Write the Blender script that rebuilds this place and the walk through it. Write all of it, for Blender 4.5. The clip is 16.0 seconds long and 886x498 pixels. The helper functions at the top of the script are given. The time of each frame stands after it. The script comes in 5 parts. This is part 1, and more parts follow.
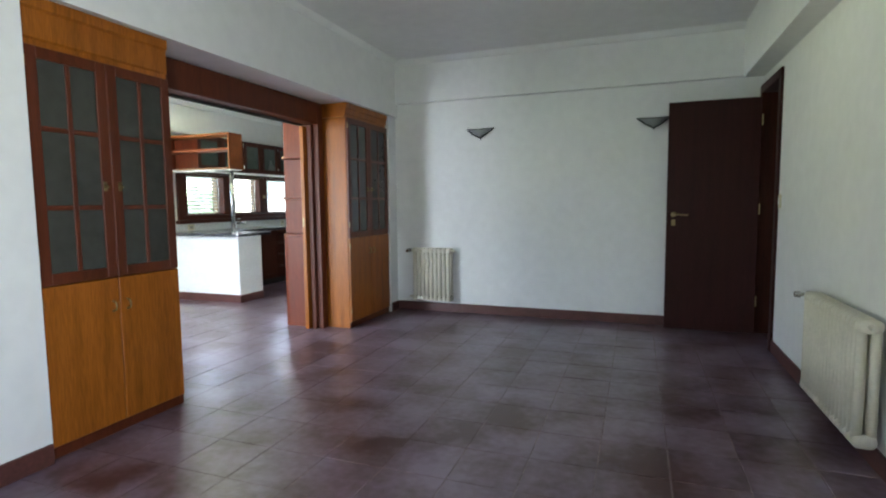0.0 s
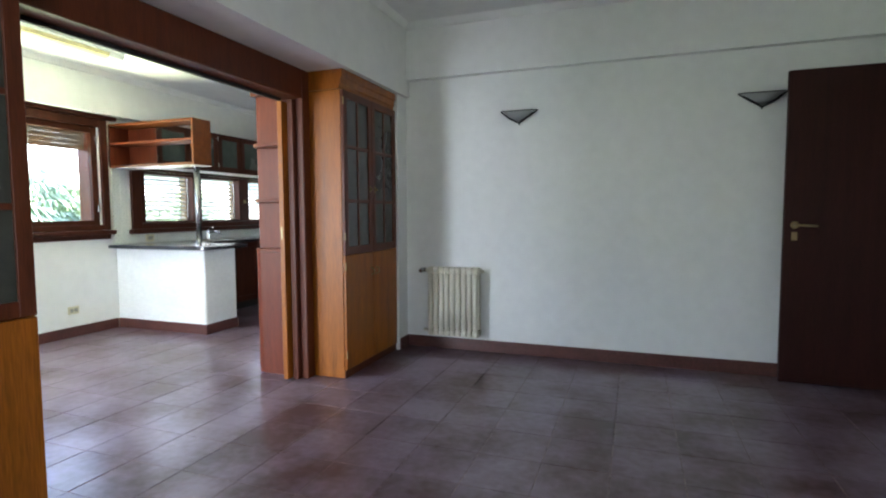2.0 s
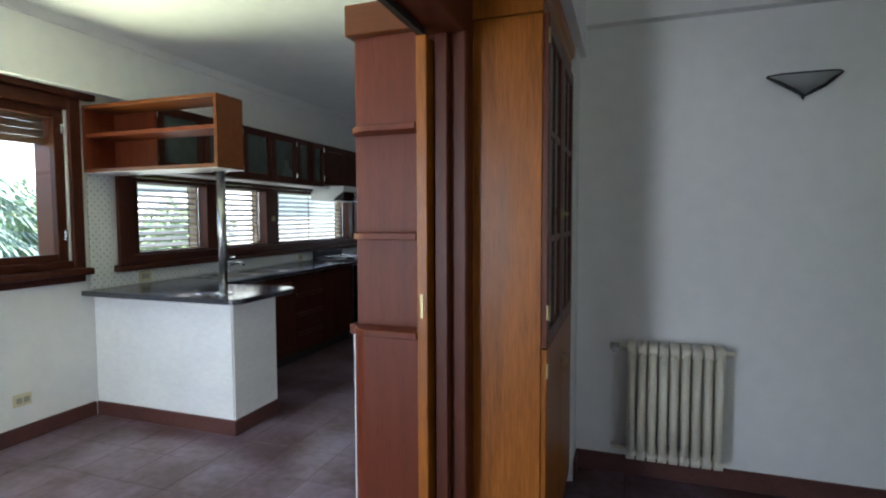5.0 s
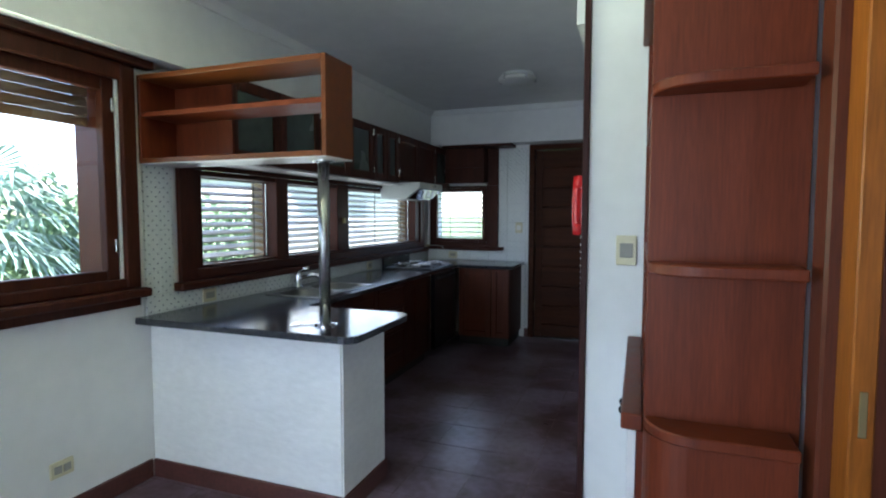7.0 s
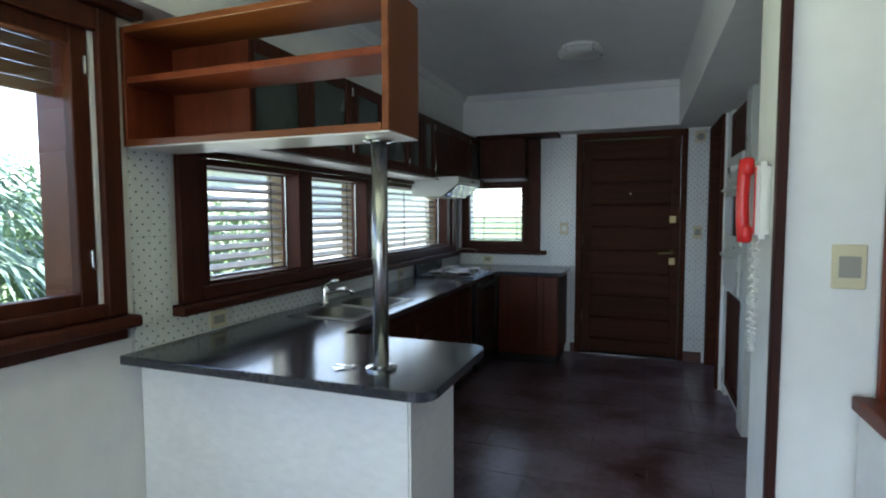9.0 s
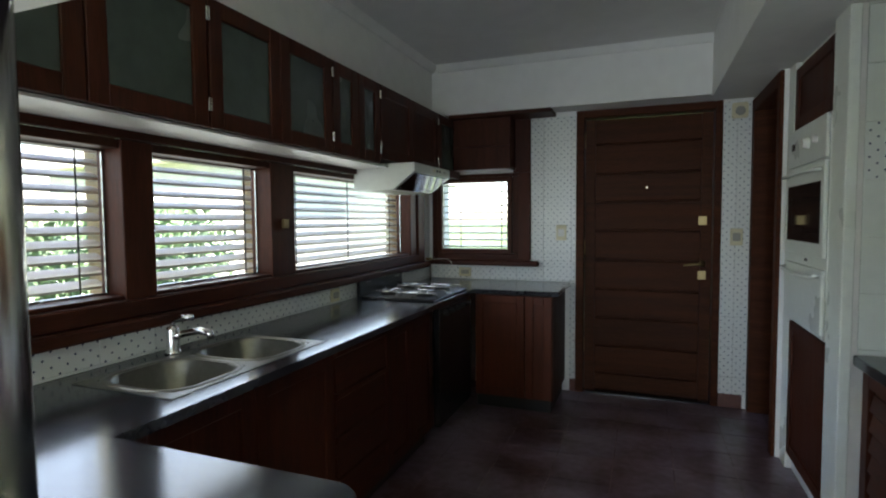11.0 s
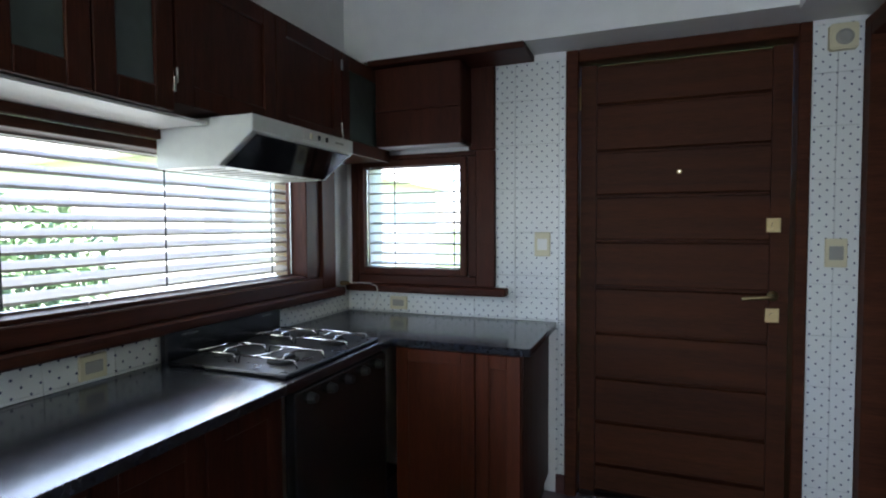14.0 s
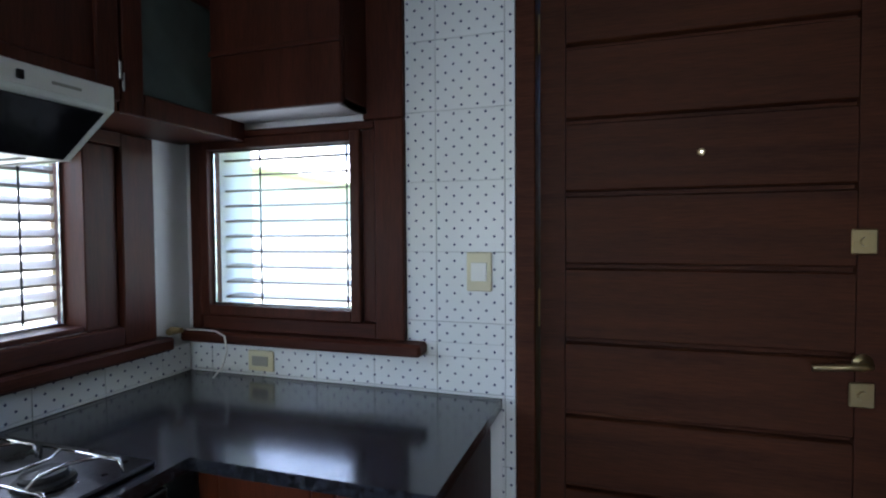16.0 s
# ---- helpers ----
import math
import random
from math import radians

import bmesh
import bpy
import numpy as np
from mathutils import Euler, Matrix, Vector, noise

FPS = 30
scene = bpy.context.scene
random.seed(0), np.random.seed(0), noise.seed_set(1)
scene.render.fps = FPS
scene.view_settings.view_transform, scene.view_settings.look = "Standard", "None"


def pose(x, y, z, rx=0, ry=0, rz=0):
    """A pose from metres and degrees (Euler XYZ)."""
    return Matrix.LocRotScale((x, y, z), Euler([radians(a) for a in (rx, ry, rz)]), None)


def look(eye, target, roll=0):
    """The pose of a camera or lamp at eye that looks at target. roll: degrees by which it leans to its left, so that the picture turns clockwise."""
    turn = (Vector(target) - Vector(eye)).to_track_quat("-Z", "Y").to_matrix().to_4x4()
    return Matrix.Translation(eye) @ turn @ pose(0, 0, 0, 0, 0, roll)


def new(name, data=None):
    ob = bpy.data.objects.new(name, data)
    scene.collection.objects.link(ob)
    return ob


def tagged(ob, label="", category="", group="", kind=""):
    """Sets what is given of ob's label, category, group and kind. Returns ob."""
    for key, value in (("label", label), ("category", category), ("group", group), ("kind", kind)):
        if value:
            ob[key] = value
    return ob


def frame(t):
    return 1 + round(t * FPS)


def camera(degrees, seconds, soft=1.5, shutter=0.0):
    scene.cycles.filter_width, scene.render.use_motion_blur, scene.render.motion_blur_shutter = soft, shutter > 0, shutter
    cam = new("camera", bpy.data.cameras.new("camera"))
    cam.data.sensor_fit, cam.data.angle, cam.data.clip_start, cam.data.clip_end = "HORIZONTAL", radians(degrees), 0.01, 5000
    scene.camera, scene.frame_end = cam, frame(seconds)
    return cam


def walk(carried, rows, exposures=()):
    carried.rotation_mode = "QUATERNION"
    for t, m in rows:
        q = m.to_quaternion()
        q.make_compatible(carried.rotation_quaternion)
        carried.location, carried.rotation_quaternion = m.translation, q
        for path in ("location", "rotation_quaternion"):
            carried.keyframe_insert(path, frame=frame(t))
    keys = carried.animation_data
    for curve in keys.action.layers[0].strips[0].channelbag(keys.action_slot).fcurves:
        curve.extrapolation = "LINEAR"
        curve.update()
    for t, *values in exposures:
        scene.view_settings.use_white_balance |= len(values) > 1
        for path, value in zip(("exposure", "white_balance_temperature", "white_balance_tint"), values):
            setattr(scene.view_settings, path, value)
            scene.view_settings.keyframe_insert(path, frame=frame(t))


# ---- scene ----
cam = camera(80.0, 16.0, soft=2.1)
PATH = [
    (0, (0.562, 0.781, 1.17), (-0.125, 2.651, 0.998), -0.6),
    (0.5, (0.422, 1.088, 1.203), (-0.265, 2.958, 1.023), -0.7),
    (1, (0.246, 1.396, 1.154), (-0.437, 3.27, 0.999), -0.4),
    (1.5, (0.074, 1.693, 1.105), (-0.605, 3.57, 0.98), -0.1),
    (2, (-0.103, 1.959, 1.141), (-0.783, 3.834, 1.004), -0.3),
    (2.5, (-0.299, 2.196, 1.18), (-0.973, 4.074, 1.042), -0.2),
    (3, (-0.483, 2.452, 1.252), (-1.161, 4.33, 1.129), -0.1),
    (3.5, (-0.77, 2.655, 1.299), (-1.447, 4.533, 1.176), -0.1),
    (4, (-1.092, 2.861, 1.315), (-1.762, 4.741, 1.194), -0.1),
    (4.5, (-1.389, 3.118, 1.33), (-2.054, 5.0, 1.205), -0.2),
    (5, (-1.697, 3.319, 1.297), (-2.353, 5.205, 1.182), -0.2),
    (5.2, (-1.846, 3.365, 1.29), (-2.482, 5.258, 1.186), -0.1),
    (7.3, (-2.787, 3.941, 1.35), (-3.483, 5.812, 1.219), 0.1),
    (7.5, (-2.849, 3.995, 1.341), (-3.541, 5.866, 1.208), 0.2),
    (8, (-2.995, 4.112, 1.348), (-3.691, 5.983, 1.221), 0.1),
    (8.2, (-3.058, 4.146, 1.351), (-3.752, 6.017, 1.22), 0.0),
    (10.5, (-3.345, 5.212, 1.331), (-4.053, 7.079, 1.213), -0.5),
    (11, (-3.34, 5.547, 1.315), (-4.052, 7.412, 1.206), -0.4),
    (11.5, (-3.33, 5.816, 1.326), (-4.042, 7.682, 1.211), -0.5),
    (12, (-3.352, 6.059, 1.318), (-4.066, 7.924, 1.206), -0.5),
    (12.5, (-3.396, 6.3, 1.316), (-4.105, 8.167, 1.203), -0.5),
    (13, (-3.392, 6.558, 1.314), (-4.104, 8.423, 1.207), -0.5),
    (13.5, (-3.394, 6.805, 1.321), (-4.114, 8.668, 1.213), -0.5),
    (14, (-3.455, 7.073, 1.301), (-4.18, 8.935, 1.216), -0.3),
    (14.5, (-3.497, 7.347, 1.3), (-4.233, 9.205, 1.221), -0.3),
    (15, (-3.524, 7.636, 1.303), (-4.262, 9.493, 1.226), -0.2),
    (15.5, (-3.527, 7.884, 1.325), (-4.274, 9.737, 1.233), -0.2),
    (16, (-3.545, 8.104, 1.333), (-4.171, 10.003, 1.266), -0.4),
]
walk(cam, [(t, look(eye, target, roll)) for t, eye, target, roll in PATH],
     [(0, 3.65, 6100, 12), (1.5, 3.65, 6100, 13), (3.5, 2.75, 6150, 14), (5, 2.6, 6000, 15), (8, 2.3, 5500, 11), (10.5, 2.5, 6400, 10), (13, 2.95, 6150, 13), (16, 3.15, 5650, 17)])

# ---- world, sun, window light ----
world = bpy.data.worlds.new("sky")
scene.world = world
world.use_nodes = True
wn = world.node_tree
sky = wn.nodes.new("ShaderNodeTexSky")
sky.sky_type, sky.sun_disc = "NISHITA", False
sky.sun_elevation, sky.sun_rotation = radians(58), radians(-60)
wn.links.new(sky.outputs[0], wn.nodes["Background"].inputs[0])
wn.nodes["Background"].inputs[1].default_value = 0.15
sun = new("sun", bpy.data.lights.new("sun", "SUN"))
sun.data.energy, sun.data.angle, sun.data.color = 5.0, radians(0.6), (1.0, 0.95, 0.86)
sun.matrix_world = look((-2, -6, 12), (-6.5, 4, 0))


XR_SIDE = 1.66


def window_light(name, eye, target, width, height, watts, color=(0.86, 0.94, 1.0), spread=180):
    lamp = new(name, bpy.data.lights.new(name, "AREA"))
    lamp.data.shape, lamp.data.size, lamp.data.size_y = "RECTANGLE", width, height
    lamp.data.energy, lamp.data.color, lamp.data.spread = watts, color, radians(spread)
    lamp.matrix_world = look(eye, target)
    return lamp


window_light("breakfast_window_light", (-5.16, 4.75, 1.52), (-3, 4.75, 3.2), 1.5, 0.85, 8.2, (0.92, 1.0, 0.62), 100)
window_light("kitchen_window_light", (-5.16, 7.75, 1.33), (-4.0, 7.75, 1.25), 3.0, 0.5, 1.45, (0.95, 1.0, 0.88))
window_light("corner_window_light", (-4.56, 9.72, 1.34), (-4.56, 8, 1.2), 0.5, 0.5, 0.16)
window_light("garden_door_light", (-5.12, 1.9, 1.1), (-4.0, 5.0, 0.7), 1.5, 2.0, 3.0, (0.8, 0.9, 1.0), 120)
window_light("patio_door_light", (-3.7, 0.62, 1.1), (-2.9, 5.0, 1.1), 0.62, 1.8, 4.2, (0.84, 0.91, 1.0), 108)
window_light("dining_window_light", (-2.08, -1.64, 1.32), (-0.6, 4, 1.1), 0.45, 1.5, 1.0, (0.9, 0.95, 1.0))
# Added fill lamp, no known source there; brightens the west cabinets from the east.
window_light("added_side_light", (XR_SIDE, -0.75, 1.35), (-2, 1.4, 1.5), 1.2, 1.4, 3.0, (0.93, 0.97, 1.0), 92)

# ---- materials ----


def material(name, color, rough=0.6, metal=0.0, vary=0.12, scale=3.0, bump=0.0, bump_scale=60.0, grain=None, coat=0.0, tint=None, random_piece=0.0, spec=0.5, fine_part=0.5, rough_vary=0.1, spread=(0.3, 0.72)):
    """Principled surface with colour variation at two scales, optional wood grain (stretch x, y, z) and relief."""
    mat = bpy.data.materials.new(name)
    mat.use_nodes = True
    n, l = mat.node_tree.nodes, mat.node_tree.links
    b = n["Principled BSDF"]
    b.inputs["Roughness"].default_value, b.inputs["Metallic"].default_value = rough, metal
    b.inputs["Coat Weight"].default_value, b.inputs["Coat Roughness"].default_value = coat, 0.12
    b.inputs["Specular IOR Level"].default_value = spec
    geo = n.new("ShaderNodeNewGeometry")
    mp = n.new("ShaderNodeMapping")
    l.new(geo.outputs["Position"], mp.inputs[0])
    if grain:
        mp.inputs["Scale"].default_value = grain
    big, fine = n.new("ShaderNodeTexNoise"), n.new("ShaderNodeTexNoise")
    big.inputs["Scale"].default_value, fine.inputs["Scale"].default_value = scale, scale * 9
    big.inputs["Detail"].default_value, fine.inputs["Detail"].default_value = 3, 6
    l.new(mp.outputs[0], big.inputs["Vector"])
    l.new(mp.outputs[0], fine.inputs["Vector"])
    add = n.new("ShaderNodeMath")
    add.operation = "MULTIPLY_ADD"
    add.inputs[1].default_value = fine_part
    l.new(fine.outputs["Fac"], add.inputs[0])
    half = n.new("ShaderNodeMath")
    half.operation = "MULTIPLY"
    half.inputs[1].default_value = 1 - fine_part
    l.new(big.outputs["Fac"], half.inputs[0])
    l.new(half.outputs[0], add.inputs[2])
    out = add.outputs[0]
    if random_piece:
        info = n.new("ShaderNodeObjectInfo")
        r = n.new("ShaderNodeMath")
        r.operation = "MULTIPLY_ADD"
        r.inputs[1].default_value = random_piece
        l.new(info.outputs["Random"], r.inputs[0])
        l.new(out, r.inputs[2])
        s = n.new("ShaderNodeMath")
        s.operation = "SUBTRACT"
        s.inputs[1].default_value = random_piece / 2
        l.new(r.outputs[0], s.inputs[0])
        out = s.outputs[0]
    ramp = n.new("ShaderNodeValToRGB")
    dark = [c * (1 - vary * 2.2) for c in color]
    light = [min(1.0, c * (1 + vary * 1.8)) for c in (tint or color)]
    ramp.color_ramp.elements[0].position, ramp.color_ramp.elements[1].position = spread
    ramp.color_ramp.elements[0].color, ramp.color_ramp.elements[1].color = (*dark, 1), (*light, 1)
    l.new(out, ramp.inputs[0])
    l.new(ramp.outputs[0], b.inputs["Base Color"])
    rr = n.new("ShaderNodeMapRange")
    rr.inputs["To Min"].default_value, rr.inputs["To Max"].default_value = max(0.02, rough - rough_vary), min(1.0, rough + rough_vary)
    l.new(big.outputs["Fac"], rr.inputs[0])
    l.new(rr.outputs[0], b.inputs["Roughness"])
    if bump:
        tex = n.new("ShaderNodeTexNoise")
        tex.inputs["Scale"].default_value, tex.inputs["Detail"].default_value = bump_scale, 5
        l.new(mp.outputs[0], tex.inputs["Vector"])
        bp = n.new("ShaderNodeBump")
        bp.inputs["Strength"].default_value, bp.inputs["Distance"].default_value = bump, 0.01
        l.new(tex.outputs["Fac"], bp.inputs["Height"])
        l.new(bp.outputs[0], b.inputs["Normal"])
    return mat


def plain(name, color, rough=0.5, metal=0.0, glow=0.0):
    mat = bpy.data.materials.new(name)
    mat.use_nodes = True
    b = mat.node_tree.nodes["Principled BSDF"]
    b.inputs["Base Color"].default_value = (*color, 1)
    b.inputs["Roughness"].default_value, b.inputs["Metallic"].default_value = rough, metal
    if glow:
        b.inputs["Emission Color"].default_value = (*color, 1)
        b.inputs["Emission Strength"].default_value = glow
    return mat


def dotted(name):
    """Glazed white tile printed with a staggered grid of small dark dots."""
    mat = bpy.data.materials.new(name)
    mat.use_nodes = True
    n, l = mat.node_tree.nodes, mat.node_tree.links
    b = n["Principled BSDF"]
    b.inputs["Roughness"].default_value = 0.22
    geo = n.new("ShaderNodeNewGeometry")
    sep = n.new("ShaderNodeSeparateXYZ")
    l.new(geo.outputs["Position"], sep.inputs[0])

    def op(kind, a, c):
        m = n.new("ShaderNodeMath")
        m.operation = kind
        for i, v in enumerate((a, c)):
            if isinstance(v, (int, float)):
                m.inputs[i].default_value = v
            else:
                l.new(v, m.inputs[i])
        return m.outputs[0]

    run = op("ADD", sep.outputs[0], sep.outputs[1])
    step = 0.0345
    u = op("DIVIDE", op("ADD", run, sep.outputs[2]), step * 1.414)
    v = op("DIVIDE", op("SUBTRACT", run, sep.outputs[2]), step * 1.414)
    du = op("ABSOLUTE", op("SUBTRACT", op("FRACT", op("ADD", u, 100), 0), 0.5), 0)
    dv = op("ABSOLUTE", op("SUBTRACT", op("FRACT", op("ADD", v, 100), 0), 0.5), 0)
    dot = op("LESS_THAN", op("MAXIMUM", du, dv), 0.10)
    mix = n.new("ShaderNodeMix")
    mix.data_type = "RGBA"
    mix.inputs["A"].default_value, mix.inputs["B"].default_value = (0.74, 0.76, 0.74, 1), (0.05, 0.06, 0.13, 1)
    l.new(dot, mix.inputs["Factor"])
    l.new(mix.outputs["Result"], b.inputs["Base Color"])
    return mat


def glass(name, tint=(1, 1, 1), rough=0.0):
    mat = bpy.data.materials.new(name)
    mat.use_nodes = True
    n, l = mat.node_tree.nodes, mat.node_tree.links
    n.remove(n["Principled BSDF"])
    clear, gloss, mix = n.new("ShaderNodeBsdfTransparent"), n.new("ShaderNodeBsdfGlossy"), n.new("ShaderNodeMixShader")
    fres = n.new("ShaderNodeLayerWeight")
    power, low = n.new("ShaderNodeMath"), n.new("ShaderNodeMath")
    power.operation, low.operation = "POWER", "MULTIPLY_ADD"
    power.inputs[1].default_value, low.inputs[1].default_value, low.inputs[2].default_value = 5, 0.7, 0.04
    l.new(fres.outputs["Facing"], power.inputs[0])
    l.new(power.outputs[0], low.inputs[0])
    clear.inputs[0].default_value = (*tint, 1)
    gloss.inputs["Roughness"].default_value = max(rough, 0.02)
    l.new(low.outputs[0], mix.inputs[0])
    l.new(clear.outputs[0], mix.inputs[1])
    l.new(gloss.outputs[0], mix.inputs[2])
    l.new(mix.outputs[0], n["Material Output"].inputs[0])
    return mat


PLASTER = material("white_wall_paint", (0.78, 0.78, 0.76), 0.75, vary=0.03, scale=1.2, bump=0.22, bump_scale=14)
BRICKPAINT = material("painted_brick", (0.8, 0.8, 0.78), 0.7, vary=0.04, scale=1.5, bump=0.4, bump_scale=6, grain=(1.5, 1.5, 3.2))
KDOOR = material("red_brown_door", (0.062, 0.019, 0.0085), 0.55, vary=0.25, scale=2.0, bump=0.05, bump_scale=20, grain=(0.9, 0.9, 14), spec=0.1)
CEILING = material("ceiling_paint", (0.8, 0.8, 0.78), 0.85, vary=0.03, scale=1.0, bump=0.05, bump_scale=40)
# The lilac tint holds both pale wear and a bluish window sheen painted in.
TILE = material("terracotta_floor_tile", (0.085, 0.036, 0.036), 0.3, vary=0.06, scale=2.4, bump=0.03, bump_scale=25, tint=(0.22, 0.168, 0.22), random_piece=0.07, spec=0.6, fine_part=0.25, rough_vary=0.05, spread=(0.38, 0.64))
GROUT = material("floor_joint", (0.24, 0.18, 0.18), 0.8, vary=0.4, scale=6)
SKIRT = material("red_tile_baseboard", (0.1, 0.035, 0.028), 0.45, vary=0.2, scale=7, bump=0.08)
OAK = material("golden_stained_wood", (0.3, 0.09, 0.008), 0.38, vary=0.22, scale=2.2, bump=0.05, bump_scale=20, grain=(9, 9, 0.7), coat=0.05, spec=0.3)
REDWOOD = material("red_stained_wood", (0.135, 0.026, 0.0085), 0.42, vary=0.16, scale=2.0, bump=0.04, bump_scale=20, grain=(12, 12, 0.9), coat=0.03, spec=0.25)
HONEY = material("honey_stained_wood", (0.125, 0.032, 0.006), 0.42, vary=0.18, scale=2.0, bump=0.05, bump_scale=20, grain=(0.9, 12, 12), coat=0.04, spec=0.3)
BROWN = material("brown_stained_wood", (0.1, 0.023, 0.0085), 0.42, vary=0.2, scale=2.0, bump=0.06, bump_scale=20, grain=(12, 12, 0.9), coat=0.0, spec=0.28)
MAHOGANY = material("dark_mahogany", (0.055, 0.014, 0.0065), 0.45, vary=0.25, scale=2.0, bump=0.06, bump_scale=20, grain=(12, 12, 0.9), coat=0.0, spec=0.17)
DARKDOOR = material("dark_walnut_door", (0.034, 0.009, 0.007), 0.55, vary=0.2, scale=2.0, bump=0.05, bump_scale=20, grain=(14, 14, 0.8), coat=0.0, spec=0.2)
MAHOGANY_H = material("dark_mahogany_level_grain", (0.052, 0.0135, 0.0065), 0.45, vary=0.25, scale=2.0, bump=0.06, bump_scale=20, grain=(0.9, 0.9, 14), coat=0.0, spec=0.17)
GRANITE = material("dark_granite", (0.028, 0.03, 0.038), 0.15, vary=0.3, scale=60, spec=0.95, rough_vary=0.04)
WALLTILE = dotted("dotted_wall_tile")
PLAINTILE = material("plain_wall_tile", (0.74, 0.76, 0.73), 0.22, vary=0.03, scale=2)
TILEJOINT = plain("tile_joint", (0.62, 0.64, 0.62), 0.8)
STEEL = material("brushed_steel", (0.42, 0.42, 0.41), 0.27, 1.0, vary=0.03, scale=3, rough_vary=0.0, grain=(1, 1, 1))
CHROME = plain("chrome", (0.75, 0.75, 0.76), 0.12, 1.0)
BRASS = plain("aged_brass", (0.36, 0.28, 0.14), 0.42, 1.0)
IRON = material("cream_radiator_enamel", (0.66, 0.62, 0.5), 0.38, vary=0.05, scale=6)
WHITEMETAL = material("white_enamel", (0.72, 0.74, 0.7), 0.3, vary=0.03, scale=4)
CREAM = plain("cream_plastic", (0.62, 0.57, 0.38), 0.45)
BLACK = plain("black_enamel", (0.012, 0.012, 0.013), 0.25)
BLACKMATT = plain("black_iron", (0.015, 0.015, 0.015), 0.6)
PVC = material("weathered_wood_slat", (0.5, 0.46, 0.38), 0.5, vary=0.04, scale=3)
SHUTTER = material("faded_brown_shutter", (0.16, 0.1, 0.06), 0.85, vary=0.15, scale=4, grain=(1, 1, 6), spec=0.2)
GLASS = glass("window_glass")
CABGLASS = glass("cabinet_glass", (0.55, 0.6, 0.58))
SMOKED = material("smoked_cabinet_glass", (0.05, 0.05, 0.042), 0.2, vary=0.15, scale=2, bump=0.05, bump_scale=30)
FROST = material("patterned_cabinet_glass", (0.062, 0.08, 0.07), 0.25, vary=0.1, scale=2, bump=0.06, bump_scale=30)
DARKGLASS = plain("dark_oven_glass", (0.008, 0.008, 0.009), 0.06)
LAMPGLASS = plain("frosted_lamp_glass", (0.6, 0.6, 0.56), 0.35)
SCONCEGLASS = plain("grey_sconce_glass", (0.3, 0.31, 0.3), 0.3)
REDPLASTIC = plain("red_plastic", (0.55, 0.012, 0.012), 0.28)
WHITEPLASTIC = plain("white_plastic", (0.75, 0.74, 0.7), 0.4)
DARKCLOTH = material("dark_folded_cloth", (0.02, 0.035, 0.035), 0.9, vary=0.3, scale=20)
WHITELAMINATE = material("white_laminate", (0.72, 0.7, 0.68), 0.35, vary=0.03, scale=3)
GRASS = material("lawn", (0.14, 0.2, 0.06), 0.9, vary=0.3, scale=2, bump=0.4, bump_scale=40)
LEAF = material("hedge_leaf", (0.11, 0.18, 0.08), 0.5, vary=0.35, scale=2.5, tint=(0.24, 0.35, 0.18))
PALMLEAF = material("palm_leaf", (0.16, 0.27, 0.2), 0.45, vary=0.3, scale=2, tint=(0.3, 0.42, 0.33))
BARK = material("palm_bark", (0.13, 0.09, 0.055), 0.9, vary=0.35, scale=8, bump=0.6, bump_scale=30)
RENDER_WALL = material("garden_wall_paint", (0.72, 0.68, 0.62), 0.85, vary=0.08, scale=1)
ROOFTILE = material("roof_clay", (0.3, 0.12, 0.07), 0.8, vary=0.2, scale=3)

# ---- builders ----
BASE = {}


def bm_box(bm, x0, x1, y0, y1, z0, z1):
    v = [bm.verts.new(p) for p in ((x0, y0, z0), (x1, y0, z0), (x1, y1, z0), (x0, y1, z0), (x0, y0, z1), (x1, y0, z1), (x1, y1, z1), (x0, y1, z1))]
    for f in ((3, 2, 1, 0), (4, 5, 6, 7), (0, 1, 5, 4), (1, 2, 6, 5), (2, 3, 7, 6), (3, 0, 4, 7)):
        bm.faces.new([v[i] for i in f])


def cuboid(*boxes, bevel=0.0, segments=1):
    bm = bmesh.new()
    for b in boxes:
        bm_box(bm, *b)
    if bevel:
        bmesh.ops.bevel(bm, geom=bm.edges[:], offset=bevel, segments=segments, affect="EDGES")
    return bm


def cylinder(p, q, r, r2=None, sides=16, cap=True):
    p, q = Vector(p), Vector(q)
    bm = bmesh.new()
    m = Matrix.Translation((p + q) / 2) @ (q - p).to_track_quat("Z", "Y").to_matrix().to_4x4()
    bmesh.ops.create_cone(bm, cap_ends=cap, segments=sides, radius1=r, radius2=r if r2 is None else r2, depth=(q - p).length, matrix=m)
    return bm


def lathe(profile, center, sides=24, axis="Z"):
    """Surface turned from (radius, height) pairs round an upright or level axis."""
    bm = bmesh.new()
    rings = []
    for r, hgt in profile:
        ring = []
        for i in range(sides):
            a = math.tau * i / sides
            p = (r * math.cos(a), r * math.sin(a), hgt)
            if axis == "X":
                p = (p[2], p[0], p[1])
            elif axis == "Y":
                p = (p[0], p[2], p[1])
            ring.append(bm.verts.new(Vector(center) + Vector(p)))
        rings.append(ring)
    for a, b in zip(rings, rings[1:]):
        for i in range(sides):
            bm.faces.new((a[i], a[(i + 1) % sides], b[(i + 1) % sides], b[i]))
    bm.faces.new(rings[0][::-1])
    bm.faces.new(rings[-1])
    bmesh.ops.recalc_face_normals(bm, faces=bm.faces[:])
    return bm


